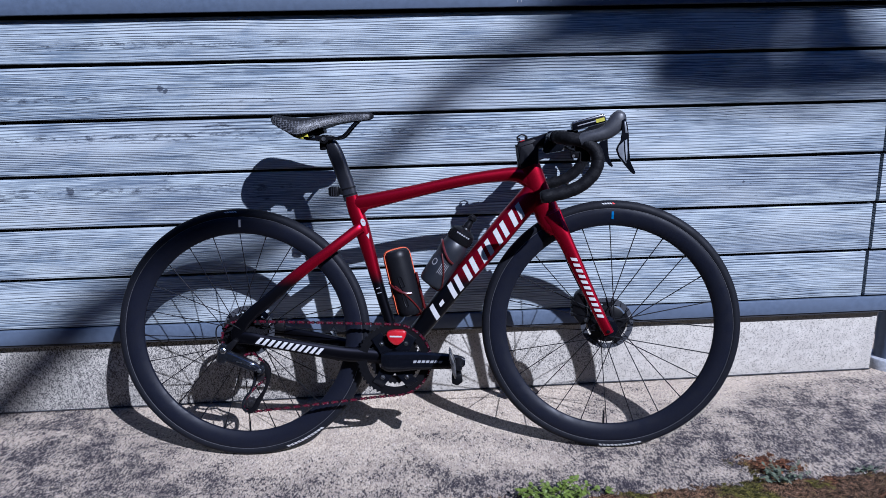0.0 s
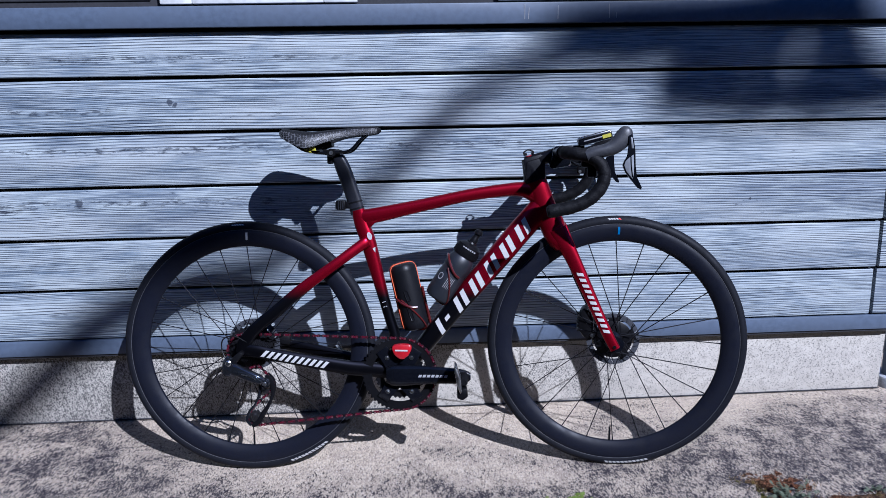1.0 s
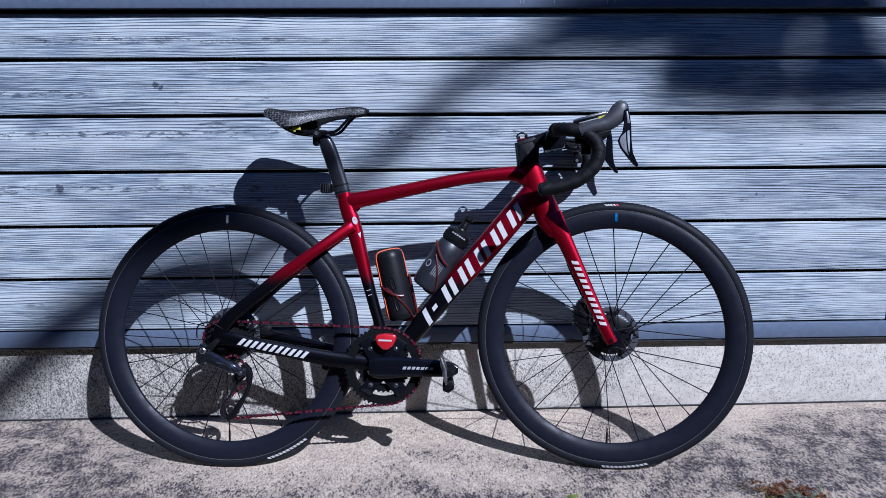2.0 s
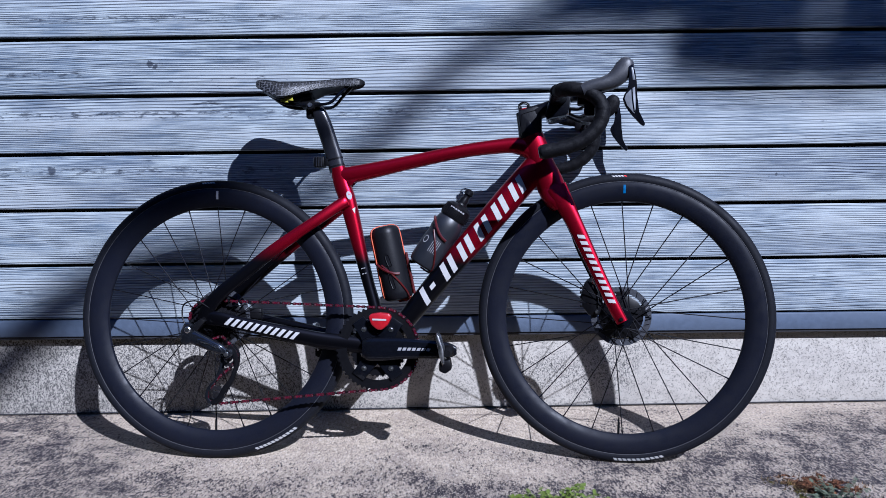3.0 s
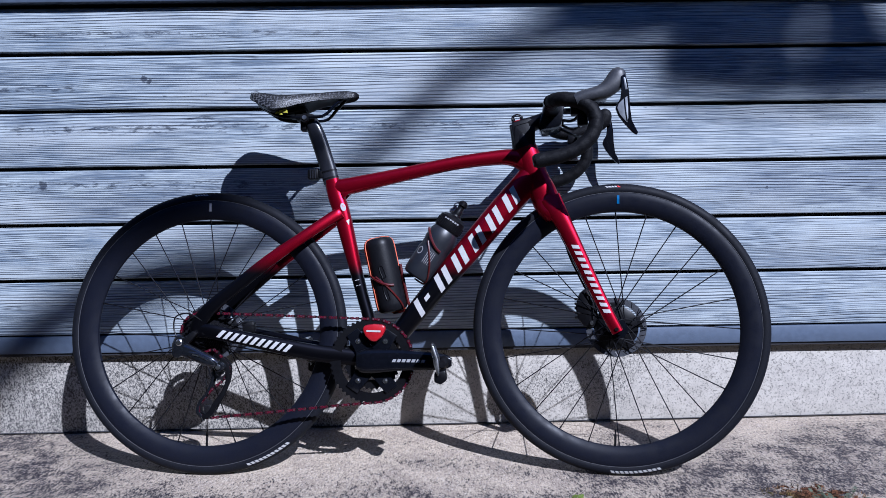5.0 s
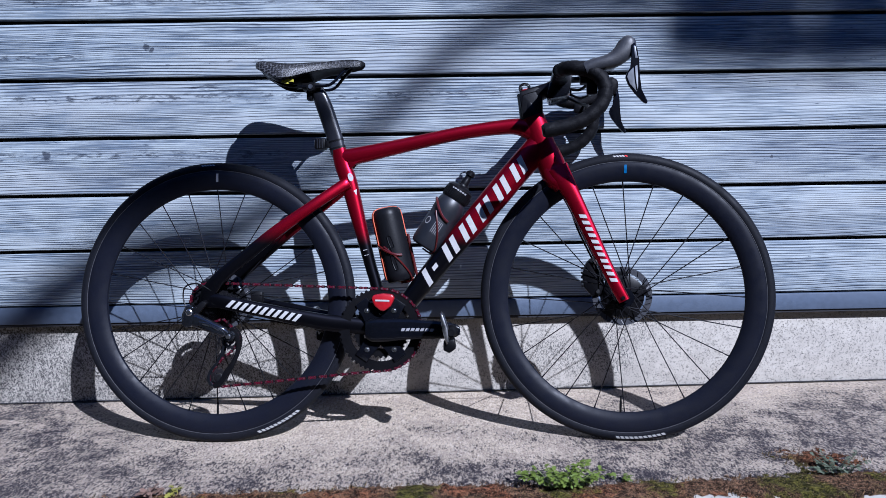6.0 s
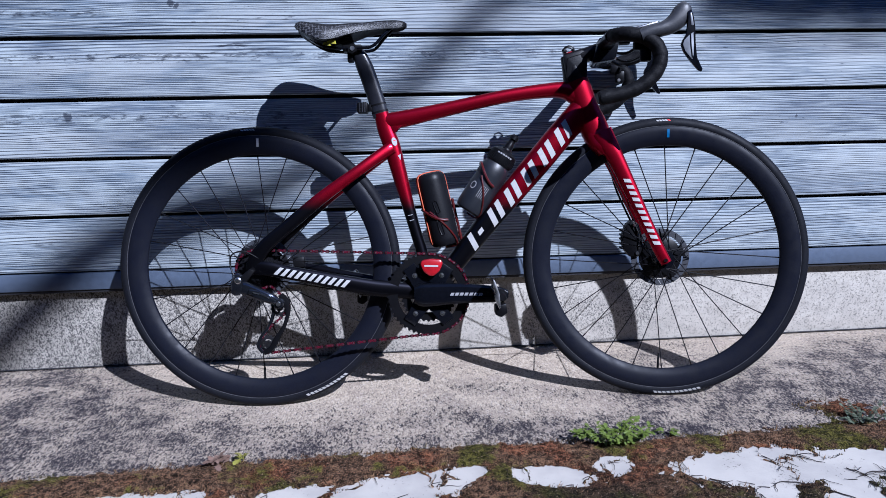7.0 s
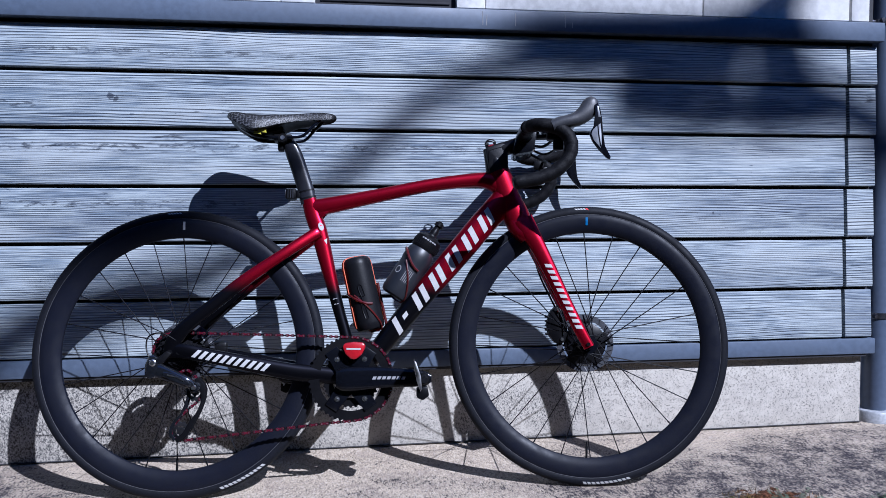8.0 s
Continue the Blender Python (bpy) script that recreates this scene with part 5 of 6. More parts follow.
def make_seat(bike):
    bm = BM()
    loft(bm, [(0.3025, 0, 0.706, 0.0192, 0.0115), (0.2955, 0, 0.737, 0.0196, 0.0115), (0.2845, 0, 0.772, 0.0198, 0.0115), (0.2735, 0, 0.806, 0.0200, 0.0115), (0.2640, 0, 0.832, 0.0198, 0.012),
              (0.2555, 0, 0.852, 0.0170, 0.012), (0.245, 0, 0.865, 0.0130, 0.012), (0.234, 0, 0.870, 0.009, 0.011)], 20, 6, 2.5)
    post = part("seatpost", bm, M_POST, bike, "satin dark grey aero seatpost")
    for s in ((0.2958, 0.7365), (0.3000, 0.7195)):
        bm = BM()
        loft(bm, [(s[0] + 0.0005, 0, s[1] - 0.002, 0.0203, 0.0121), (s[0] - 0.0005, 0, s[1] + 0.002, 0.0203, 0.0121)], 20, 1, 2.5)
        part("collar_ring", bm, M_PLASTIC, post)
    bm = BM()
    lathe(bm, ((0.0, -0.026), (0.010, -0.026), (0.012, -0.022), (0.012, 0.022), (0.010, 0.026), (0.0, 0.026)), 20, (0.240, 0, 0.866))
    box(bm, (0.226, -0.012, 0.838), (0.240, 0.012, 0.866), 0.003)
    box(bm, (0.216, -0.024, 0.862), (0.262, 0.024, 0.876), 0.003)
    clamp = part("seat_clamp", bm, M_PLASTIC, post)
    bm = BM()
    lathe(bm, ((0.0, -0.0285), (0.0055, -0.0285), (0.0055, -0.025), (0.0, -0.025)), 12, (0.240, 0, 0.866))
    part("clamp_bolt", bm, M_STEEL, post)
    # saddle: shell, lattice sides, rails
    rows = [(0.1052, 0.0269, 0.9260, 0.9170), (0.1136, 0.0480, 0.9310, 0.9070), (0.1285, 0.0605, 0.9310, 0.8980), (0.1500, 0.0672, 0.9280, 0.8860), (0.1743, 0.0701, 0.9250, 0.8780), (0.1985, 0.0643, 0.9246, 0.8806),
            (0.2320, 0.0480, 0.9275, 0.8935), (0.2700, 0.0336, 0.9305, 0.9045), (0.3050, 0.0259, 0.9344, 0.9093), (0.3400, 0.0206, 0.9353, 0.9122), (0.3600, 0.0144, 0.9328, 0.9157), (0.3690, 0.0058, 0.9279, 0.9209)]
    rings, skirt = [], {-1: [], 1: []}
    for x, hw, top, edge in smooth_rows(rows, 5):
        ring = []
        for k in range(25):
            v = -1 + 2 * k / 24
            dip = 0.004 * math.exp(-(v / 0.25) ** 2) * min(1.0, max(0.0, (0.34 - x) / 0.05))
            drop = (top - edge) * (abs(v) ** 2.6)
            ring.append((x, hw * math.sin(v * math.pi / 2) * (1.0 if abs(v) < 0.99 else 1.0), top - dip - drop))
        for k in range(1, 24):
            v = 1 - 2 * k / 24
            ring.append((x, 0.90 * hw * v, edge - 0.001 + 0.006 * (1 - v * v)))
        rings.append(ring)
        for side in (-1, 1):
            skirt[side].append([(x, side * (hw * math.sin(v * math.pi / 2) + 0.0012), top - (top - edge) * v ** 2.6 + 0.0004) for v in np.linspace(0.62, 0.998, 7)])
    bm = BM()
    skin(bm, rings)
    saddle = part("saddle", bm, M_SADDLE, bike, "black short-nose saddle with printed lattice sides")
    for side in (-1, 1):
        bm = BM()
        vs = [[bm.verts.new(c) for c in row] for row in skirt[side][2:-5]]
        for i in range(len(vs) - 1):
            for j in range(6):
                bm.faces.new((vs[i][j], vs[i][j + 1], vs[i + 1][j + 1], vs[i + 1][j]))
        part("lattice_side", bm, M_LATTICE, saddle, "honeycomb printed cushion side")
        bm = BM()
        pipe(bm, [(0.140, side * 0.020, 0.892), (0.170, side * 0.022, 0.874), (0.205, side * 0.022, 0.868), (0.255, side * 0.022, 0.868), (0.288, side * 0.021, 0.872), (0.314, side * 0.017, 0.898), (0.335, side * 0.012, 0.917)], 0.0038, 10)
        part("rail", bm, M_GLOSS, saddle)
    bm = BM()
    loft(bm, [(0.130, 0, 0.906, 0.007, 0.036), (0.158, 0, 0.888, 0.008, 0.046), (0.195, 0, 0.880, 0.008, 0.034), (0.240, 0, 0.890, 0.007, 0.024)], 20, 5, 3.0)
    part("shell", bm, M_PLASTIC, saddle)
    for x, z, w, h in ((0.184, 0.874, 0.022, 0.014), (0.174, 0.870, 0.020, 0.006)):
        bm = BM()
        prism(bm, [(x, z), (x + w, z - 0.003), (x + w - 0.003, z + h - 0.003), (x + 0.003, z + h)], -0.0525, -0.0515)
        part("tag", bm, M_YELLOW, saddle, "yellow tag under the saddle")
    # rear lamp on its rubber strap
    bm = BM()
    box(bm, (0.246, -0.014, 0.716), (0.272, 0.014, 0.742), 0.004)
    lamp = part("rear_lamp", bm, M_PLASTIC, bike, "small black rear lamp strapped to the seatpost")
    bm = BM()
    box(bm, (0.272, -0.008, 0.720), (0.284, 0.008, 0.738), 0.002)
    part("strap", bm, M_PLASTIC, lamp)
    bm = BM()
    box(bm, (0.2445, -0.011, 0.719), (0.2462, 0.011, 0.739), 0.0006)
    part("lens", bm, M_DARKSTEEL, lamp)
    for k in range(3):
        bm = BM()
        box(bm, (0.252 + 0.006 * k, -0.0146, 0.718), (0.254 + 0.006 * k, -0.0138, 0.740))
        part("groove", bm, M_DARKSTEEL, lamp)


def make_drivetrain(bike):
    bx, bz = BB
    # outer and inner ring on the spider
    bm = BM()
    gear(bm, BB, 50, 0.0955, 0.1000, 0.0740, -0.0485, -0.0455)
    ring = part("chainring", bm, M_PLASTIC, bike, "black toothed outer chainring")
    bm = BM()
    gear(bm, BB, 34, 0.0640, 0.0680, 0.0450, -0.0405, -0.0380)
    part("inner_ring", bm, M_PLASTIC, ring)
    bm = BM()
    for k, a in enumerate((55, 125, 235, 305)):
        a = radians(a)
        d, n = (math.cos(a), math.sin(a)), (-math.sin(a), math.cos(a))
        prism(bm, [(bx + d[0] * r + n[0] * w, bz + d[1] * r + n[1] * w) for r, w in ((0.015, -0.024), (0.050, -0.015), (0.082, -0.017), (0.082, 0.017), (0.050, 0.015), (0.015, 0.024))], -0.0525, -0.0435, 0.002)
    part("spider", bm, M_GLOSS, ring)
    for a in (55, 125, 235, 305):
        bm = BM()
        lathe(bm, ((0.0, -0.0555), (0.0030, -0.0555), (0.0034, -0.0540), (0.0062, -0.0540), (0.0062, -0.0505), (0.0, -0.0505)), 14, (bx + 0.056 * math.cos(radians(a)), 0, bz + 0.056 * math.sin(radians(a))))
        part("ring_bolt", bm, M_STEEL, ring)
    # crank arms, right one level and pointing forward, left one opposite
    for side, sign in ((-1, 1), (1, -1)):
        bm = BM()
        rows = [(bx - sign * 0.034, side * 0.058, bz, 0.020, 0.009), (bx - sign * 0.018, side * 0.060, bz, 0.027, 0.012), (bx + sign * 0.012, side * 0.063, bz + 0.001, 0.0275, 0.013), (bx + sign * 0.05, side * 0.067, bz + 0.003, 0.0255, 0.011),
                (bx + sign * 0.10, side * 0.071, bz + 0.003, 0.0225, 0.0095), (bx + sign * 0.150, side * 0.074, bz + 0.001, 0.0200, 0.0085), (bx + sign * 0.175, side * 0.075, bz, 0.0160, 0.0080), (bx + sign * 0.188, side * 0.075, bz, 0.0090, 0.0070)]
        loft(bm, rows, 18, 6, 3.2)
        arm = part("crank_arm", bm, M_GLOSS, bike, "gloss black hollow crank arm")
        if side < 0:
            tube = Tube(rows)
            for k in range(7):
                part("arm_mark", slanted_marks(tube, 0.085 + 0.0112 * k, 0.0962 + 0.0112 * k, -0.0034, 0.0034, 1, 0.72, 0.003), M_PALE, arm, "pale plain mark")
            # red sensor cap
            bm = BM()
            c = (bx + 0.008, bz + 0.066)
            prism(bm, [(c[0] + x, c[1] + z) for x, z in ((-0.027, 0.010), (-0.022, 0.018), (0.0, 0.021), (0.022, 0.019), (0.028, 0.011), (0.020, -0.008), (0.006, -0.020), (-0.006, -0.020), (-0.020, -0.008))], -0.074, -0.054, 0.005)
            cap = part("sensor_cap", bm, M_RED, bike, "gloss red sensor cap on the crank")
            bm = BM()
            prism(bm, [(c[0] - 0.017, c[1] + 0.003), (c[0] + 0.016, c[1] + 0.002), (c[0] + 0.016, c[1] + 0.006), (c[0] - 0.017, c[1] + 0.007)], -0.0747, -0.0738)
            part("cap_mark", bm, M_WHITE, cap)
        # pedal hanging from its axle
        px, pz = bx + sign * 0.170, bz
        bm = BM()
        lathe(bm, ((0.0, -0.006), (0.0145, -0.006), (0.0150, 0.0), (0.0120, 0.008), (0.0095, 0.012), (0.0095, 0.050), (0.007, 0.054), (0.0, 0.054)), 20, (px, side * 0.080, pz), (0, side, 0))
        pedal = part("pedal", bm, M_PLASTIC, bike, "black clip-in pedal with steel plate")
        bm = BM()
        y0, y1 = sorted((side * 0.092, side * 0.148))
        prism(bm, [(px - 0.024, pz + 0.047), (px - 0.018, pz + 0.040), (px - 0.008, pz + 0.010), (px - 0.006, pz - 0.020), (px - 0.010, pz - 0.026), (px - 0.018, pz + 0.0), (px - 0.024, pz + 0.030)], y0, y1, 0.002)
        part("pedal_plate", bm, M_STEEL, pedal, "bright steel platform")
        bm = BM()
        prism(bm, [(px - 0.018, pz - 0.018), (px + 0.006, pz - 0.012), (px + 0.010, pz - 0.034), (px - 0.004, pz - 0.044), (px - 0.018, pz - 0.038)], y0 + 0.006, y1 - 0.006, 0.003)
        part("pedal_body", bm, M_PLASTIC, pedal)
    # cassette
    bm = BM()
    for k, r in enumerate((0.0600, 0.0555, 0.0515, 0.0475, 0.0440, 0.0405, 0.0370, 0.0340, 0.0310, 0.0280, 0.0250)):
        y = -0.0185 - 0.0036 * k
        gear(bm, REAR, int(r * 480), r - 0.0035, r, r * 0.32, y - 0.0016, y)
    part("cassette", bm, M_COG, bike, "stacked dark steel sprockets")
    # derailleur
    w = -0.090
    bm = BM()
    loft(bm, [(-0.030, w, 0.314, 0.009, 0.008), (-0.020, w - 0.002, 0.309, 0.0155, 0.010), (0.000, w - 0.004, 0.301, 0.0150, 0.011), (0.026, w - 0.005, 0.290, 0.0135, 0.011), (0.046, w - 0.004, 0.281, 0.0120, 0.010), (0.060, w - 0.002, 0.275, 0.006, 0.008)], 18, 5, 3.4)
    rd = part("rear_derailleur", bm, M_GREYMETAL, bike, "polished grey electronic rear derailleur")
    bm = BM()
    prism(bm, [(-0.004, 0.3075), (0.018, 0.3030), (0.042, 0.2915), (0.058, 0.2790), (0.055, 0.2710), (0.034, 0.2800), (0.010, 0.2890), (-0.006, 0.2950)], w - 0.0205, w - 0.012, 0.003)
    part("outer_link", bm, M_GREYMETAL, rd)
    bm = BM()
    prism(bm, [(-0.048, 0.298), (-0.047, 0.324), (-0.039, 0.341), (-0.030, 0.345), (-0.020, 0.338), (-0.024, 0.322), (-0.016, 0.304), (-0.026, 0.292), (-0.040, 0.290)], w - 0.012, w + 0.006, 0.004)
    part("battery_housing", bm, M_GREYMETAL, rd)
    # bright steel sliver laid on as the housing's highlight
    bm = BM()
    prism(bm, [(-0.046, 0.306), (-0.0455, 0.322), (-0.0385, 0.338), (-0.0365, 0.337), (-0.0430, 0.321), (-0.0435, 0.306)], w - 0.0132, w - 0.0112)
    part("housing_glint", bm, M_STEEL, rd)
    # likewise a sliver for the glint along the outer link
    bm = BM()
    prism(bm, [(0.006, 0.3005), (0.026, 0.2955), (0.044, 0.2860), (0.043, 0.2840), (0.025, 0.2930), (0.006, 0.2980)], w - 0.0220, w - 0.0200)
    part("link_glint", bm, M_STEEL, rd)
    bm = BM()
    lathe(bm, ((0.0, 0.0), (0.010, 0.0), (0.0125, 0.004), (0.0125, 0.018), (0.010, 0.024), (0.0, 0.024)), 22, (0.060, w - 0.004, 0.269))
    part("lower_knuckle", bm, M_GREYMETAL, rd)
    bm = BM()
    lathe(bm, ((0.0, -0.003), (0.0045, -0.003), (0.0060, 0.0), (0.0060, 0.004), (0.0, 0.004)), 14, (0.060, w - 0.006, 0.269))
    part("knuckle_bolt", bm, M_STEEL, rd)
    bm = BM()
    lathe(bm, ((0.0, 0.0), (0.010, 0.0), (0.0125, 0.004), (0.0125, 0.016), (0.0, 0.018)), 20, (-0.033, w + 0.002, 0.322))
    part("upper_knuckle", bm, M_GLOSS, rd)
    bm = BM()
    prism(bm, [(-0.006, 0.352), (0.006, 0.346), (-0.018, 0.318), (-0.036, 0.314), (-0.038, 0.326)], -0.084, -0.072, 0.003)
    part("hanger", bm, M_PLASTIC, rd)
    bm = BM()
    lathe(bm, ((0.0, 0.0), (0.0055, 0.0), (0.0080, 0.002), (0.0080, 0.010), (0.0, 0.010)), 18, (-0.030, w - 0.014, 0.326))
    part("pivot_bolt", bm, M_STEEL, rd)
    bm = BM()
    turns = [(0.058 + 0.0075 * math.cos(k * 0.9), w + 0.006 + 0.0011 * k, 0.268 + 0.0075 * math.sin(k * 0.9)) for k in range(16)]
    pipe(bm, turns, 0.0009, 6, 3)
    part("cage_spring", bm, M_STEEL, rd)
    for y in (-0.060, -0.076):
        bm = BM()
        loft(bm, [(0.060, y, 0.288, 0.005, 0.0012), (0.073, y, 0.268, 0.0075, 0.0012), (0.076, y, 0.242, 0.0040, 0.0012), (0.066, y, 0.212, 0.0036, 0.0012), (0.050, y, 0.186, 0.0060, 0.0012), (0.036, y, 0.162, 0.0060, 0.0012), (0.018, y, 0.150, 0.006, 0.0012)], 12, 5, 3.0)
        part("cage_plate", bm, M_PLASTIC, rd)
        bm = BM()
        loft(bm, [(0.044, y, 0.262, 0.0030, 0.0012), (0.040, y, 0.236, 0.0030, 0.0012), (0.028, y, 0.208, 0.0030, 0.0012), (0.012, y, 0.188, 0.0036, 0.0012), (0.006, y, 0.166, 0.0040, 0.0012), (0.016, y, 0.151, 0.004, 0.0012)], 12, 5, 3.0)
        part("cage_arm", bm, M_GREYMETAL, rd)
    for x, z in ((0.057, 0.257), (0.027, 0.170)):
        bm = BM()
        gear(bm, (x, z), 12, 0.0190, 0.0220, 0.0120, -0.0705, -0.0655)
        lathe(bm, ((0.0, -0.0715), (0.0085, -0.0715), (0.0085, -0.0645), (0.0, -0.0645)), 16, (x, 0.0, z))
        for k in range(3):
            q = radians(120 * k + 20)
            prism(bm, [(x + r * math.cos(q + e), z + r * math.sin(q + e)) for r, e in ((0.007, -0.4), (0.014, -0.18), (0.014, 0.18), (0.007, 0.4))], -0.0695, -0.0665)
        part("jockey_wheel", bm, M_DARKSTEEL, rd)
    bm = BM()
    pipe(bm, [(0.012, -0.072, 0.375), (-0.020, -0.075, 0.392), (-0.048, -0.078, 0.385), (-0.052, -0.080, 0.358), (-0.040, -0.085, 0.330)], 0.0018, 8)
    part("wire", bm, M_PLASTIC, rd)
    bm = BM()
    box(bm, (0.045, 0.044, 0.335), (0.098, 0.066, 0.368), 0.006)
    part("brake_caliper", bm, M_PLASTIC, bike)
    # chain: one closed loop of links, red outer plates and black inner ones
    cog, jock = 0.0475, 0.0215
    loop = []
    for a in np.linspace(88, -80, 30):
        loop.append((bx + 0.0975 * math.cos(radians(a)), -0.047, bz + 0.0975 * math.sin(radians(a))))
    lowp, upp = (0.027, 0.170), (0.057, 0.257)
    loop += [(0.30 - 0.26 * k / 12 + 0.09 * (1 - k / 12), -0.048 - 0.016 * k / 12, 0.181 - 0.032 * k / 12) for k in range(1, 13)]
    loop += [(lowp[0] + jock * math.cos(radians(a)), -0.068, lowp[1] + jock * math.sin(radians(a))) for a in (-85, -120, -160, -200, -235)]
    loop += [(0.034, -0.068, 0.212), (0.066, -0.068, 0.238), (0.0785, -0.066, 0.257), (0.066, -0.063, 0.280), (0.045, -0.058, 0.300)]
    loop += [(REAR[0] + cog * math.cos(radians(a)), -0.049, REAR[1] + cog * math.sin(radians(a))) for a in np.linspace(-52, -274, 22)]
    p0, p1 = loop[-1], loop[0]
    loop += [tuple(np.array(p0) + (np.array(p1) - np.array(p0)) * k / 16) for k in range(1, 16)]
    pts = [np.array(p) for p in loop + [loop[0]]]
    dist = np.cumsum([0.0] + [float(np.linalg.norm(pts[i + 1] - pts[i])) for i in range(len(pts) - 1)])
    count = int(dist[-1] / 0.0127) // 2 * 2
    at = lambda s: np.array([np.interp(s % dist[-1], dist, [p[k] for p in pts]) for k in range(3)])
    plates = {0: BM(), 1: BM()}
    pins = BM()
    for k in range(count):
        a, b = at(dist[-1] * k / count), at(dist[-1] * (k + 1) / count)
        d = (b - a) / np.linalg.norm(b - a)
        n = np.array((-d[2], 0.0, d[0]))
        half = 0.0030 if k % 2 == 0 else 0.0020
        for y in (-half, half):
            outline = [(a - d * 0.0034, 0.0), (a - d * 0.0021, 0.0030), (a + d * 0.0020, 0.0031), (a * 0.5 + b * 0.5, 0.0013), (b - d * 0.0020, 0.0031), (b + d * 0.0021, 0.0030), (b + d * 0.0034, 0.0),
                       (b + d * 0.0021, -0.0030), (b - d * 0.0020, -0.0031), (a * 0.5 + b * 0.5, -0.0013), (a + d * 0.0020, -0.0031), (a - d * 0.0021, -0.0030)]
            target = plates[k % 2]
            va = [target.verts.new(q + n * h + np.array((0, y - 0.0005, 0))) for q, h in outline]
            vb = [target.verts.new(q + n * h + np.array((0, y + 0.0005, 0))) for q, h in outline]
            target.faces.new(va), target.faces.new(vb[::-1])
            for i in range(12):
                target.faces.new((va[i], vb[i], vb[(i + 1) % 12], va[(i + 1) % 12]))
        lathe(pins, ((0.0, -0.0044), (0.0019, -0.0044), (0.0019, 0.0044), (0.0, 0.0044)), 6, tuple(a))
    chain = part("chain", plates[0], M_CHAINRED, bike, "red and black bicycle chain")
    tagged(part("link_core", plates[1], M_PLASTIC, chain), kind="stuff")
    tagged(part("rivet_core", pins, M_STEEL, chain), kind="stuff")


def around(axis_from, axis_to):
    """Three directions for a thing whose axis runs between two points: along, forward across, and to the bike's right."""
    d = (Vector(axis_to) - Vector(axis_from)).normalized()
    right = Vector((0, -1, 0))
    fore = right.cross(d).normalized()
    return d, fore, right


BOTTLE_FOOT, BOTTLE_TIP = (0.509, 0.0, 0.475), (0.629, 0.0, 0.656)
CASE_FOOT, CASE_TOP = (0.4545, 0.0, 0.392), (0.4165, 0.0, 0.570)


def make_cages(bike):
    for foot, tip, rad, loops, base in ((BOTTLE_FOOT, BOTTLE_TIP, 0.0375, (0.100, 0.085), -1), (CASE_FOOT, CASE_TOP, 0.0365, (0.080, 0.068), 1)):
        d, fore, right = around(foot, tip)
        f = Vector(foot)
        back = fore * (1 if base < 0 else -1)
        if (Vector((0.6, 0, 0.5)) - f).dot(back) < 0 and base < 0:
            back = -back
        root = new("bottle_cage")
        root.parent = bike
        tagged(root, "thin dark red bottle cage")
        bm = BM()
        ring = []
        for k in range(15):
            a = radians(-120 + 240 * k / 14)
            ring.append(tuple(f + d * (loops[0] + 0.018 * math.cos(a * 1.5)) - back * math.cos(a) * rad + right * math.sin(a) * rad))
        pipe(bm, ring, 0.0036, 8, 3)
        part("hoop", bm, M_CAGE, root)
        for s in (-1, 1):
            bm = BM()
            pipe(bm, [tuple(f + d * q[0] + back * q[1] + right * s * q[2]) for q in ((0.090, -0.020, rad * 0.86), (0.065, 0.000, rad * 1.0), (0.040, 0.016, rad * 0.92), (0.012, 0.028, rad * 0.66), (-0.003, 0.024, 0.012), (-0.004, 0.0, 0.0))], 0.0022, 8, 4)
            part("arm", bm, M_CAGE, root)
        bm = BM()
        pipe(bm, [tuple(f + d * q + back * (rad + 0.004)) for q in (-0.004, 0.05, 0.11)], 0.0035, 8, 3)
        part("spine", bm, M_CAGE, root)


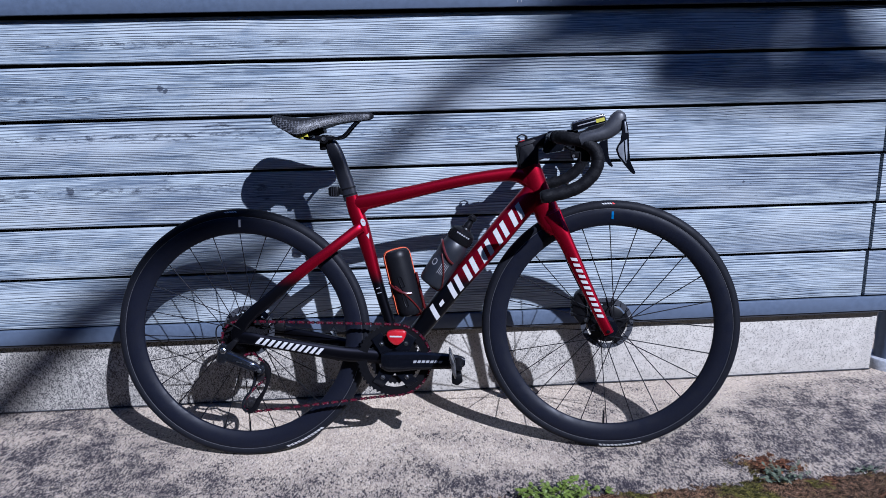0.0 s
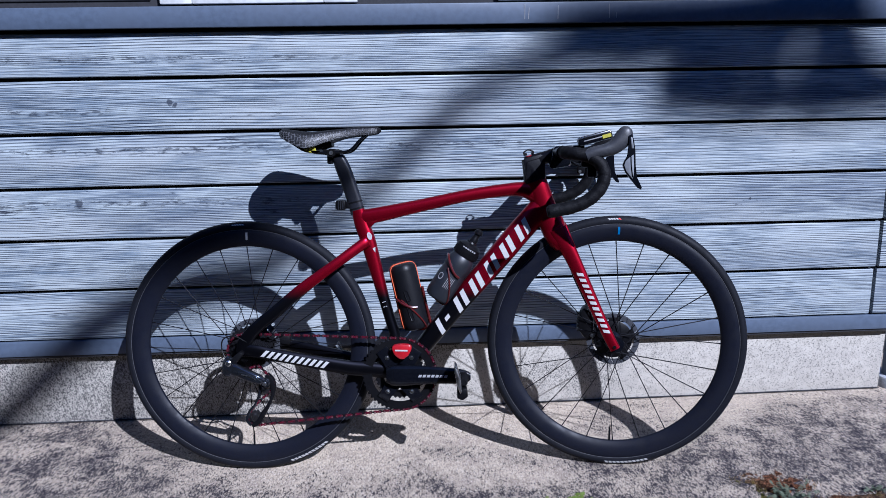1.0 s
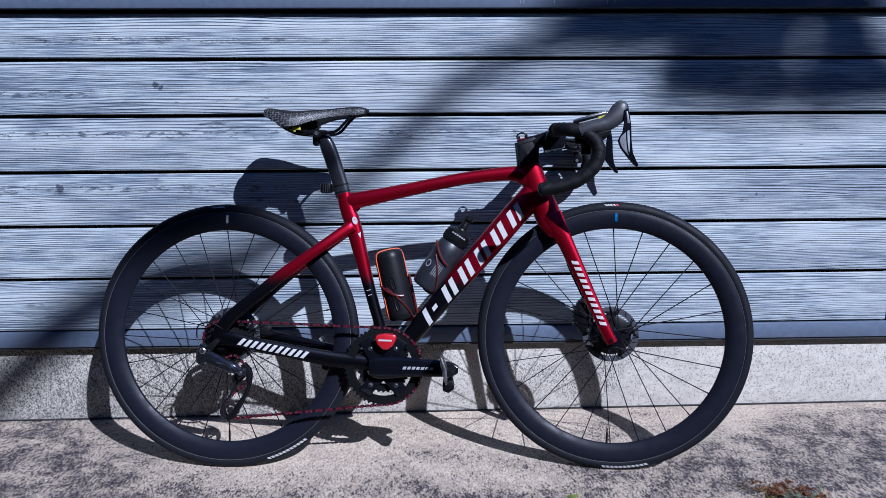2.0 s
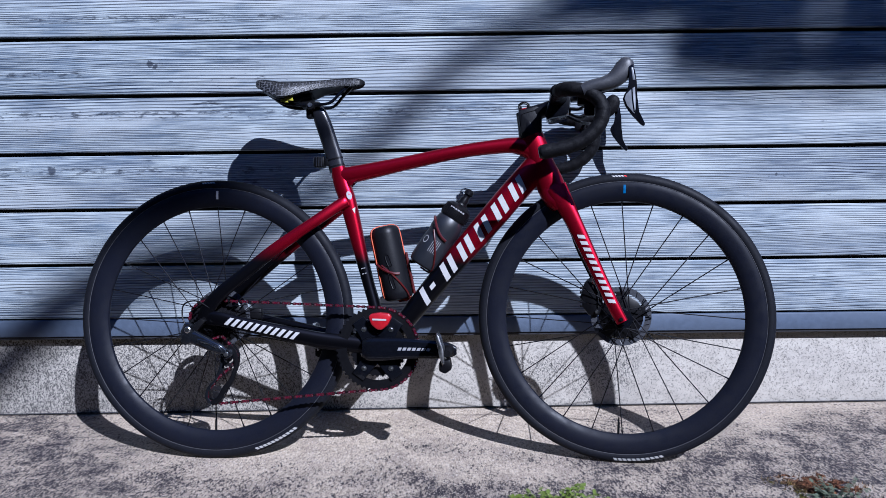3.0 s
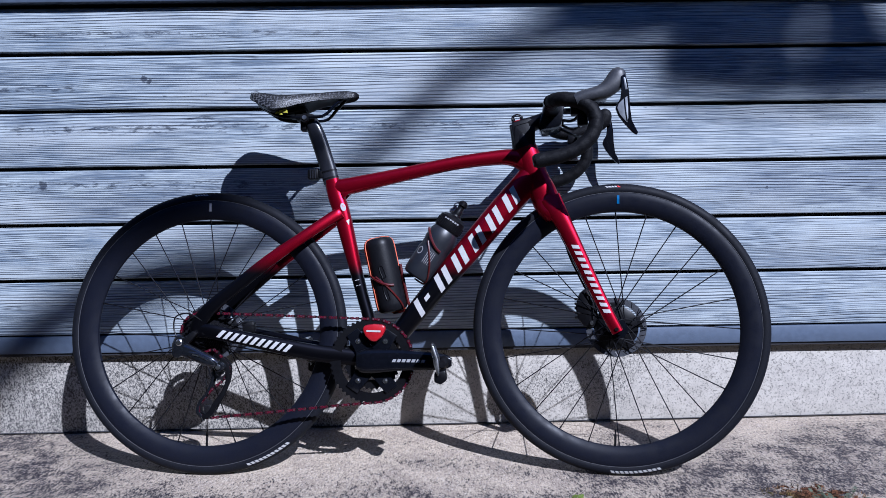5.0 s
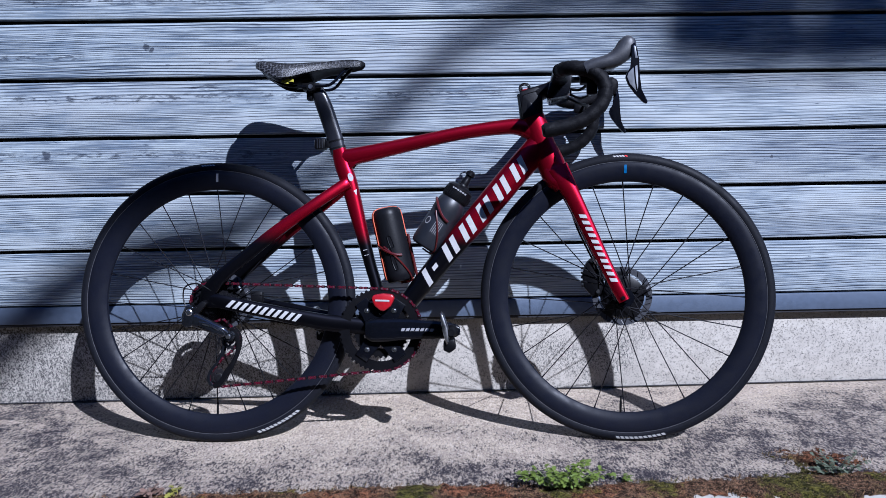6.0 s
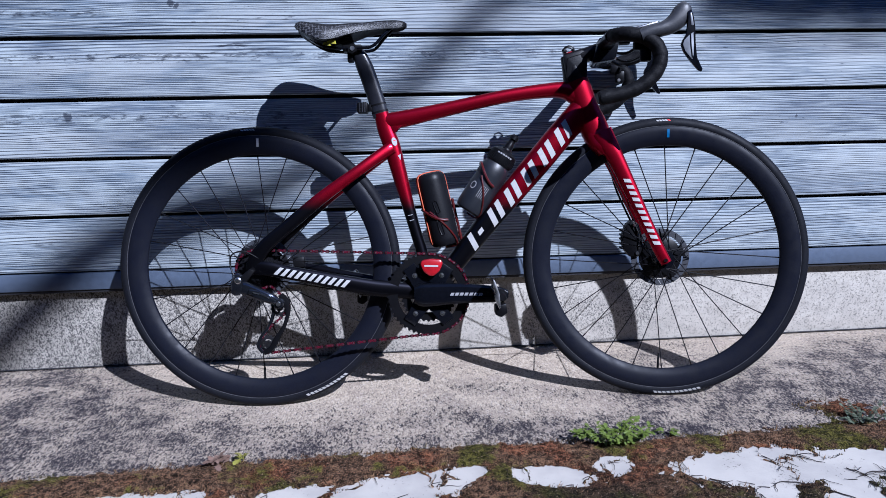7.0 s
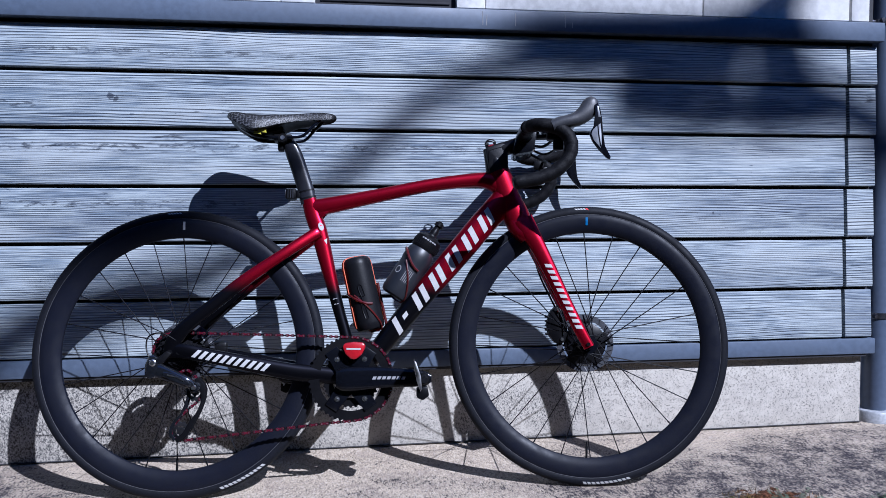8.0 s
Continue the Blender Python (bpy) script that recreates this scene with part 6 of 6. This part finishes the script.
def make_bottle():
    d, fore, right = around(BOTTLE_FOOT, BOTTLE_TIP)
    bm = BM()
    prof = ((0.0, 0.002), (0.022, 0.002), (0.029, 0.0), (0.034, 0.004), (0.0365, 0.014), (0.0365, 0.072), (0.0350, 0.080), (0.0350, 0.092), (0.0365, 0.100), (0.0362, 0.116), (0.0335, 0.130), (0.0290, 0.138), (0.0, 0.138))
    lathe(bm, prof, 40, BOTTLE_FOOT, d)
    bottle = thing("water_bottle", bm, M_BOTTLE, "smoked grey squeeze bottle in the frame's cage", "bottle")
    bottle.matrix_world = BIKE
    bm = BM()
    lathe(bm, ((0.0, 0.136), (0.0325, 0.136), (0.0340, 0.140), (0.0340, 0.158), (0.0330, 0.166), (0.026, 0.172), (0.016, 0.176), (0.014, 0.180), (0.0, 0.180)), 40, BOTTLE_FOOT, d)
    for k in range(36):
        a = 2 * math.pi * k / 36
        o = (fore * math.cos(a) + right * math.sin(a))
        pipe(bm, [tuple(Vector(BOTTLE_FOOT) + d * 0.141 + o * 0.0341), tuple(Vector(BOTTLE_FOOT) + d * 0.157 + o * 0.0341)], 0.0009, 5, 1)
    cap = part("screw_cap", bm, M_PLASTIC, bottle, "ribbed black screw cap")
    for k in range(6):
        bm = BM()
        spots = [(0.1585, -0.62 + 0.20 * k), (0.1585, -0.47 + 0.20 * k), (0.1620, -0.47 + 0.20 * k), (0.1620, -0.62 + 0.20 * k)]
        bm.faces.new([bm.verts.new(Vector(BOTTLE_FOOT) + d * q + (fore * math.sin(t) + right * math.cos(t)) * 0.0346) for q, t in spots])
        part("cap_mark", bm, M_PALE, cap)
    bm = BM()
    lathe(bm, ((0.0, 0.178), (0.0110, 0.178), (0.0105, 0.192), (0.0085, 0.196), (0.0085, 0.204), (0.0120, 0.206), (0.0110, 0.214), (0.0060, 0.219), (0.0, 0.219)), 24, BOTTLE_FOOT, d)
    part("nozzle", bm, M_PLASTIC, bottle)
    # plain grey mark and a block of fine print lines
    bm = BM()

    def on_wall(s, turn, r=0.0368):
        return Vector(BOTTLE_FOOT) + d * s + (fore * math.sin(turn) + right * math.cos(turn)) * r
    for k in range(12):
        a0, a1 = 2 * math.pi * k / 12, 2 * math.pi * (k + 1) / 12
        bm.faces.new([bm.verts.new(on_wall(0.062 + r * math.cos(a), 0.75 + 22 * r * math.sin(a))) for a, r in ((a0, 0.0075), (a1, 0.0075), (a1, 0.010), (a0, 0.010))])
    part("print_mark", bm, M_PALE, bottle)
    bm = BM()
    for k in range(5):
        t = -0.35 + 0.12 * k
        bm.faces.new([bm.verts.new(on_wall(*q)) for q in ((0.040, t), (0.040, t + 0.03), (0.072, t + 0.03), (0.072, t))])
    part("print_lines", bm, M_PALE, bottle)


def make_tool_case():
    d, fore, right = around(CASE_FOOT, CASE_TOP)
    length = (Vector(CASE_TOP) - Vector(CASE_FOOT)).length
    bm = BM()
    prof = ((0.0, 0.0), (0.022, 0.0), (0.030, 0.003), (0.0345, 0.010), (0.0355, 0.020), (0.0355, length - 0.020), (0.0345, length - 0.010), (0.030, length - 0.003), (0.022, length), (0.0, length))
    lathe(bm, prof, 40, CASE_FOOT, d)
    case = thing("tool_case", bm, M_CASE, "black moulded tool case with orange zip piping", "case")
    case.matrix_world = BIKE
    # zip seam: a loop that runs up one side, over the top and down the other
    turn = radians(22)
    out = (fore * math.cos(turn) * 1.0 + right * math.sin(turn))
    back = Vector((-1, 0, 0))
    if out.dot(back) < 0:
        out = (-fore * math.cos(turn) + right * math.sin(turn))
    normal = out.cross(d)
    for off, mat_, nm in ((-0.0036, M_ORANGE, "piping"), (0.0, M_PLASTIC, "zip"), (0.0036, M_ORANGE, "piping")):
        pts = []
        for s, r in ((0.012, 0.0355), (0.05, 0.0365), (0.09, 0.0365), (0.13, 0.0365), (length - 0.016, 0.0358), (length - 0.003, 0.029), (length + 0.0012, 0.015), (length + 0.0012, -0.015), (length - 0.003, -0.029),
                     (length - 0.016, -0.0358), (0.13, -0.0365), (0.09, -0.0365), (0.05, -0.0365), (0.012, -0.0355), (0.001, -0.026), (-0.001, 0.0), (0.001, 0.026)):
            pts.append(tuple(Vector(CASE_FOOT) + d * s + out * r + normal * off))
        bm = BM()
        pipe(bm, pts, 0.0017, 6, 4, closed=True)
        part(nm, bm, mat_, case)
    # raised plain emblem
    bm = BM()

    def on_wall(s, t, r=0.0358):
        return Vector(CASE_FOOT) + d * s + (fore * math.sin(t) + right * math.cos(t)) * r
    for s0, s1, t0, t1 in ((0.030, 0.062, -0.10, 0.12), (0.064, 0.084, 0.02, 0.20), (0.084, 0.110, -0.14, 0.10)):
        pipe(bm, [tuple(on_wall(*q)) for q in ((s0, t0), (s1, t0 + 0.1), (s1, t1 + 0.1), (s0, t1), (s0 + 0.001, t0))], 0.0012, 6, 2)
    part("emblem", bm, M_PLASTIC, case)


def make_bicycle():
    bike = tagged(new("bicycle"), "red and black carbon road bicycle leaning on the wall", "bicycle")
    make_frame(bike)
    fork = make_fork(bike)
    make_wheel(bike, "rear_wheel", REAR, -90, 89, M_PALE, -72, 90, 0.066, True, "rear wheel with deep black rim")
    front = make_wheel(bike, "front_wheel", FRONT, -92, 89, M_BLUE, -94, 88, 0.047, False, "front wheel with deep black rim")
    for ob in (fork, front):
        ob.matrix_basis = TURNED @ ob.matrix_basis
    make_cockpit(bike)
    make_seat(bike)
    make_drivetrain(bike)
    make_cages(bike)
    bike.matrix_world = BIKE


make_bicycle()
make_bottle()
make_tool_case()
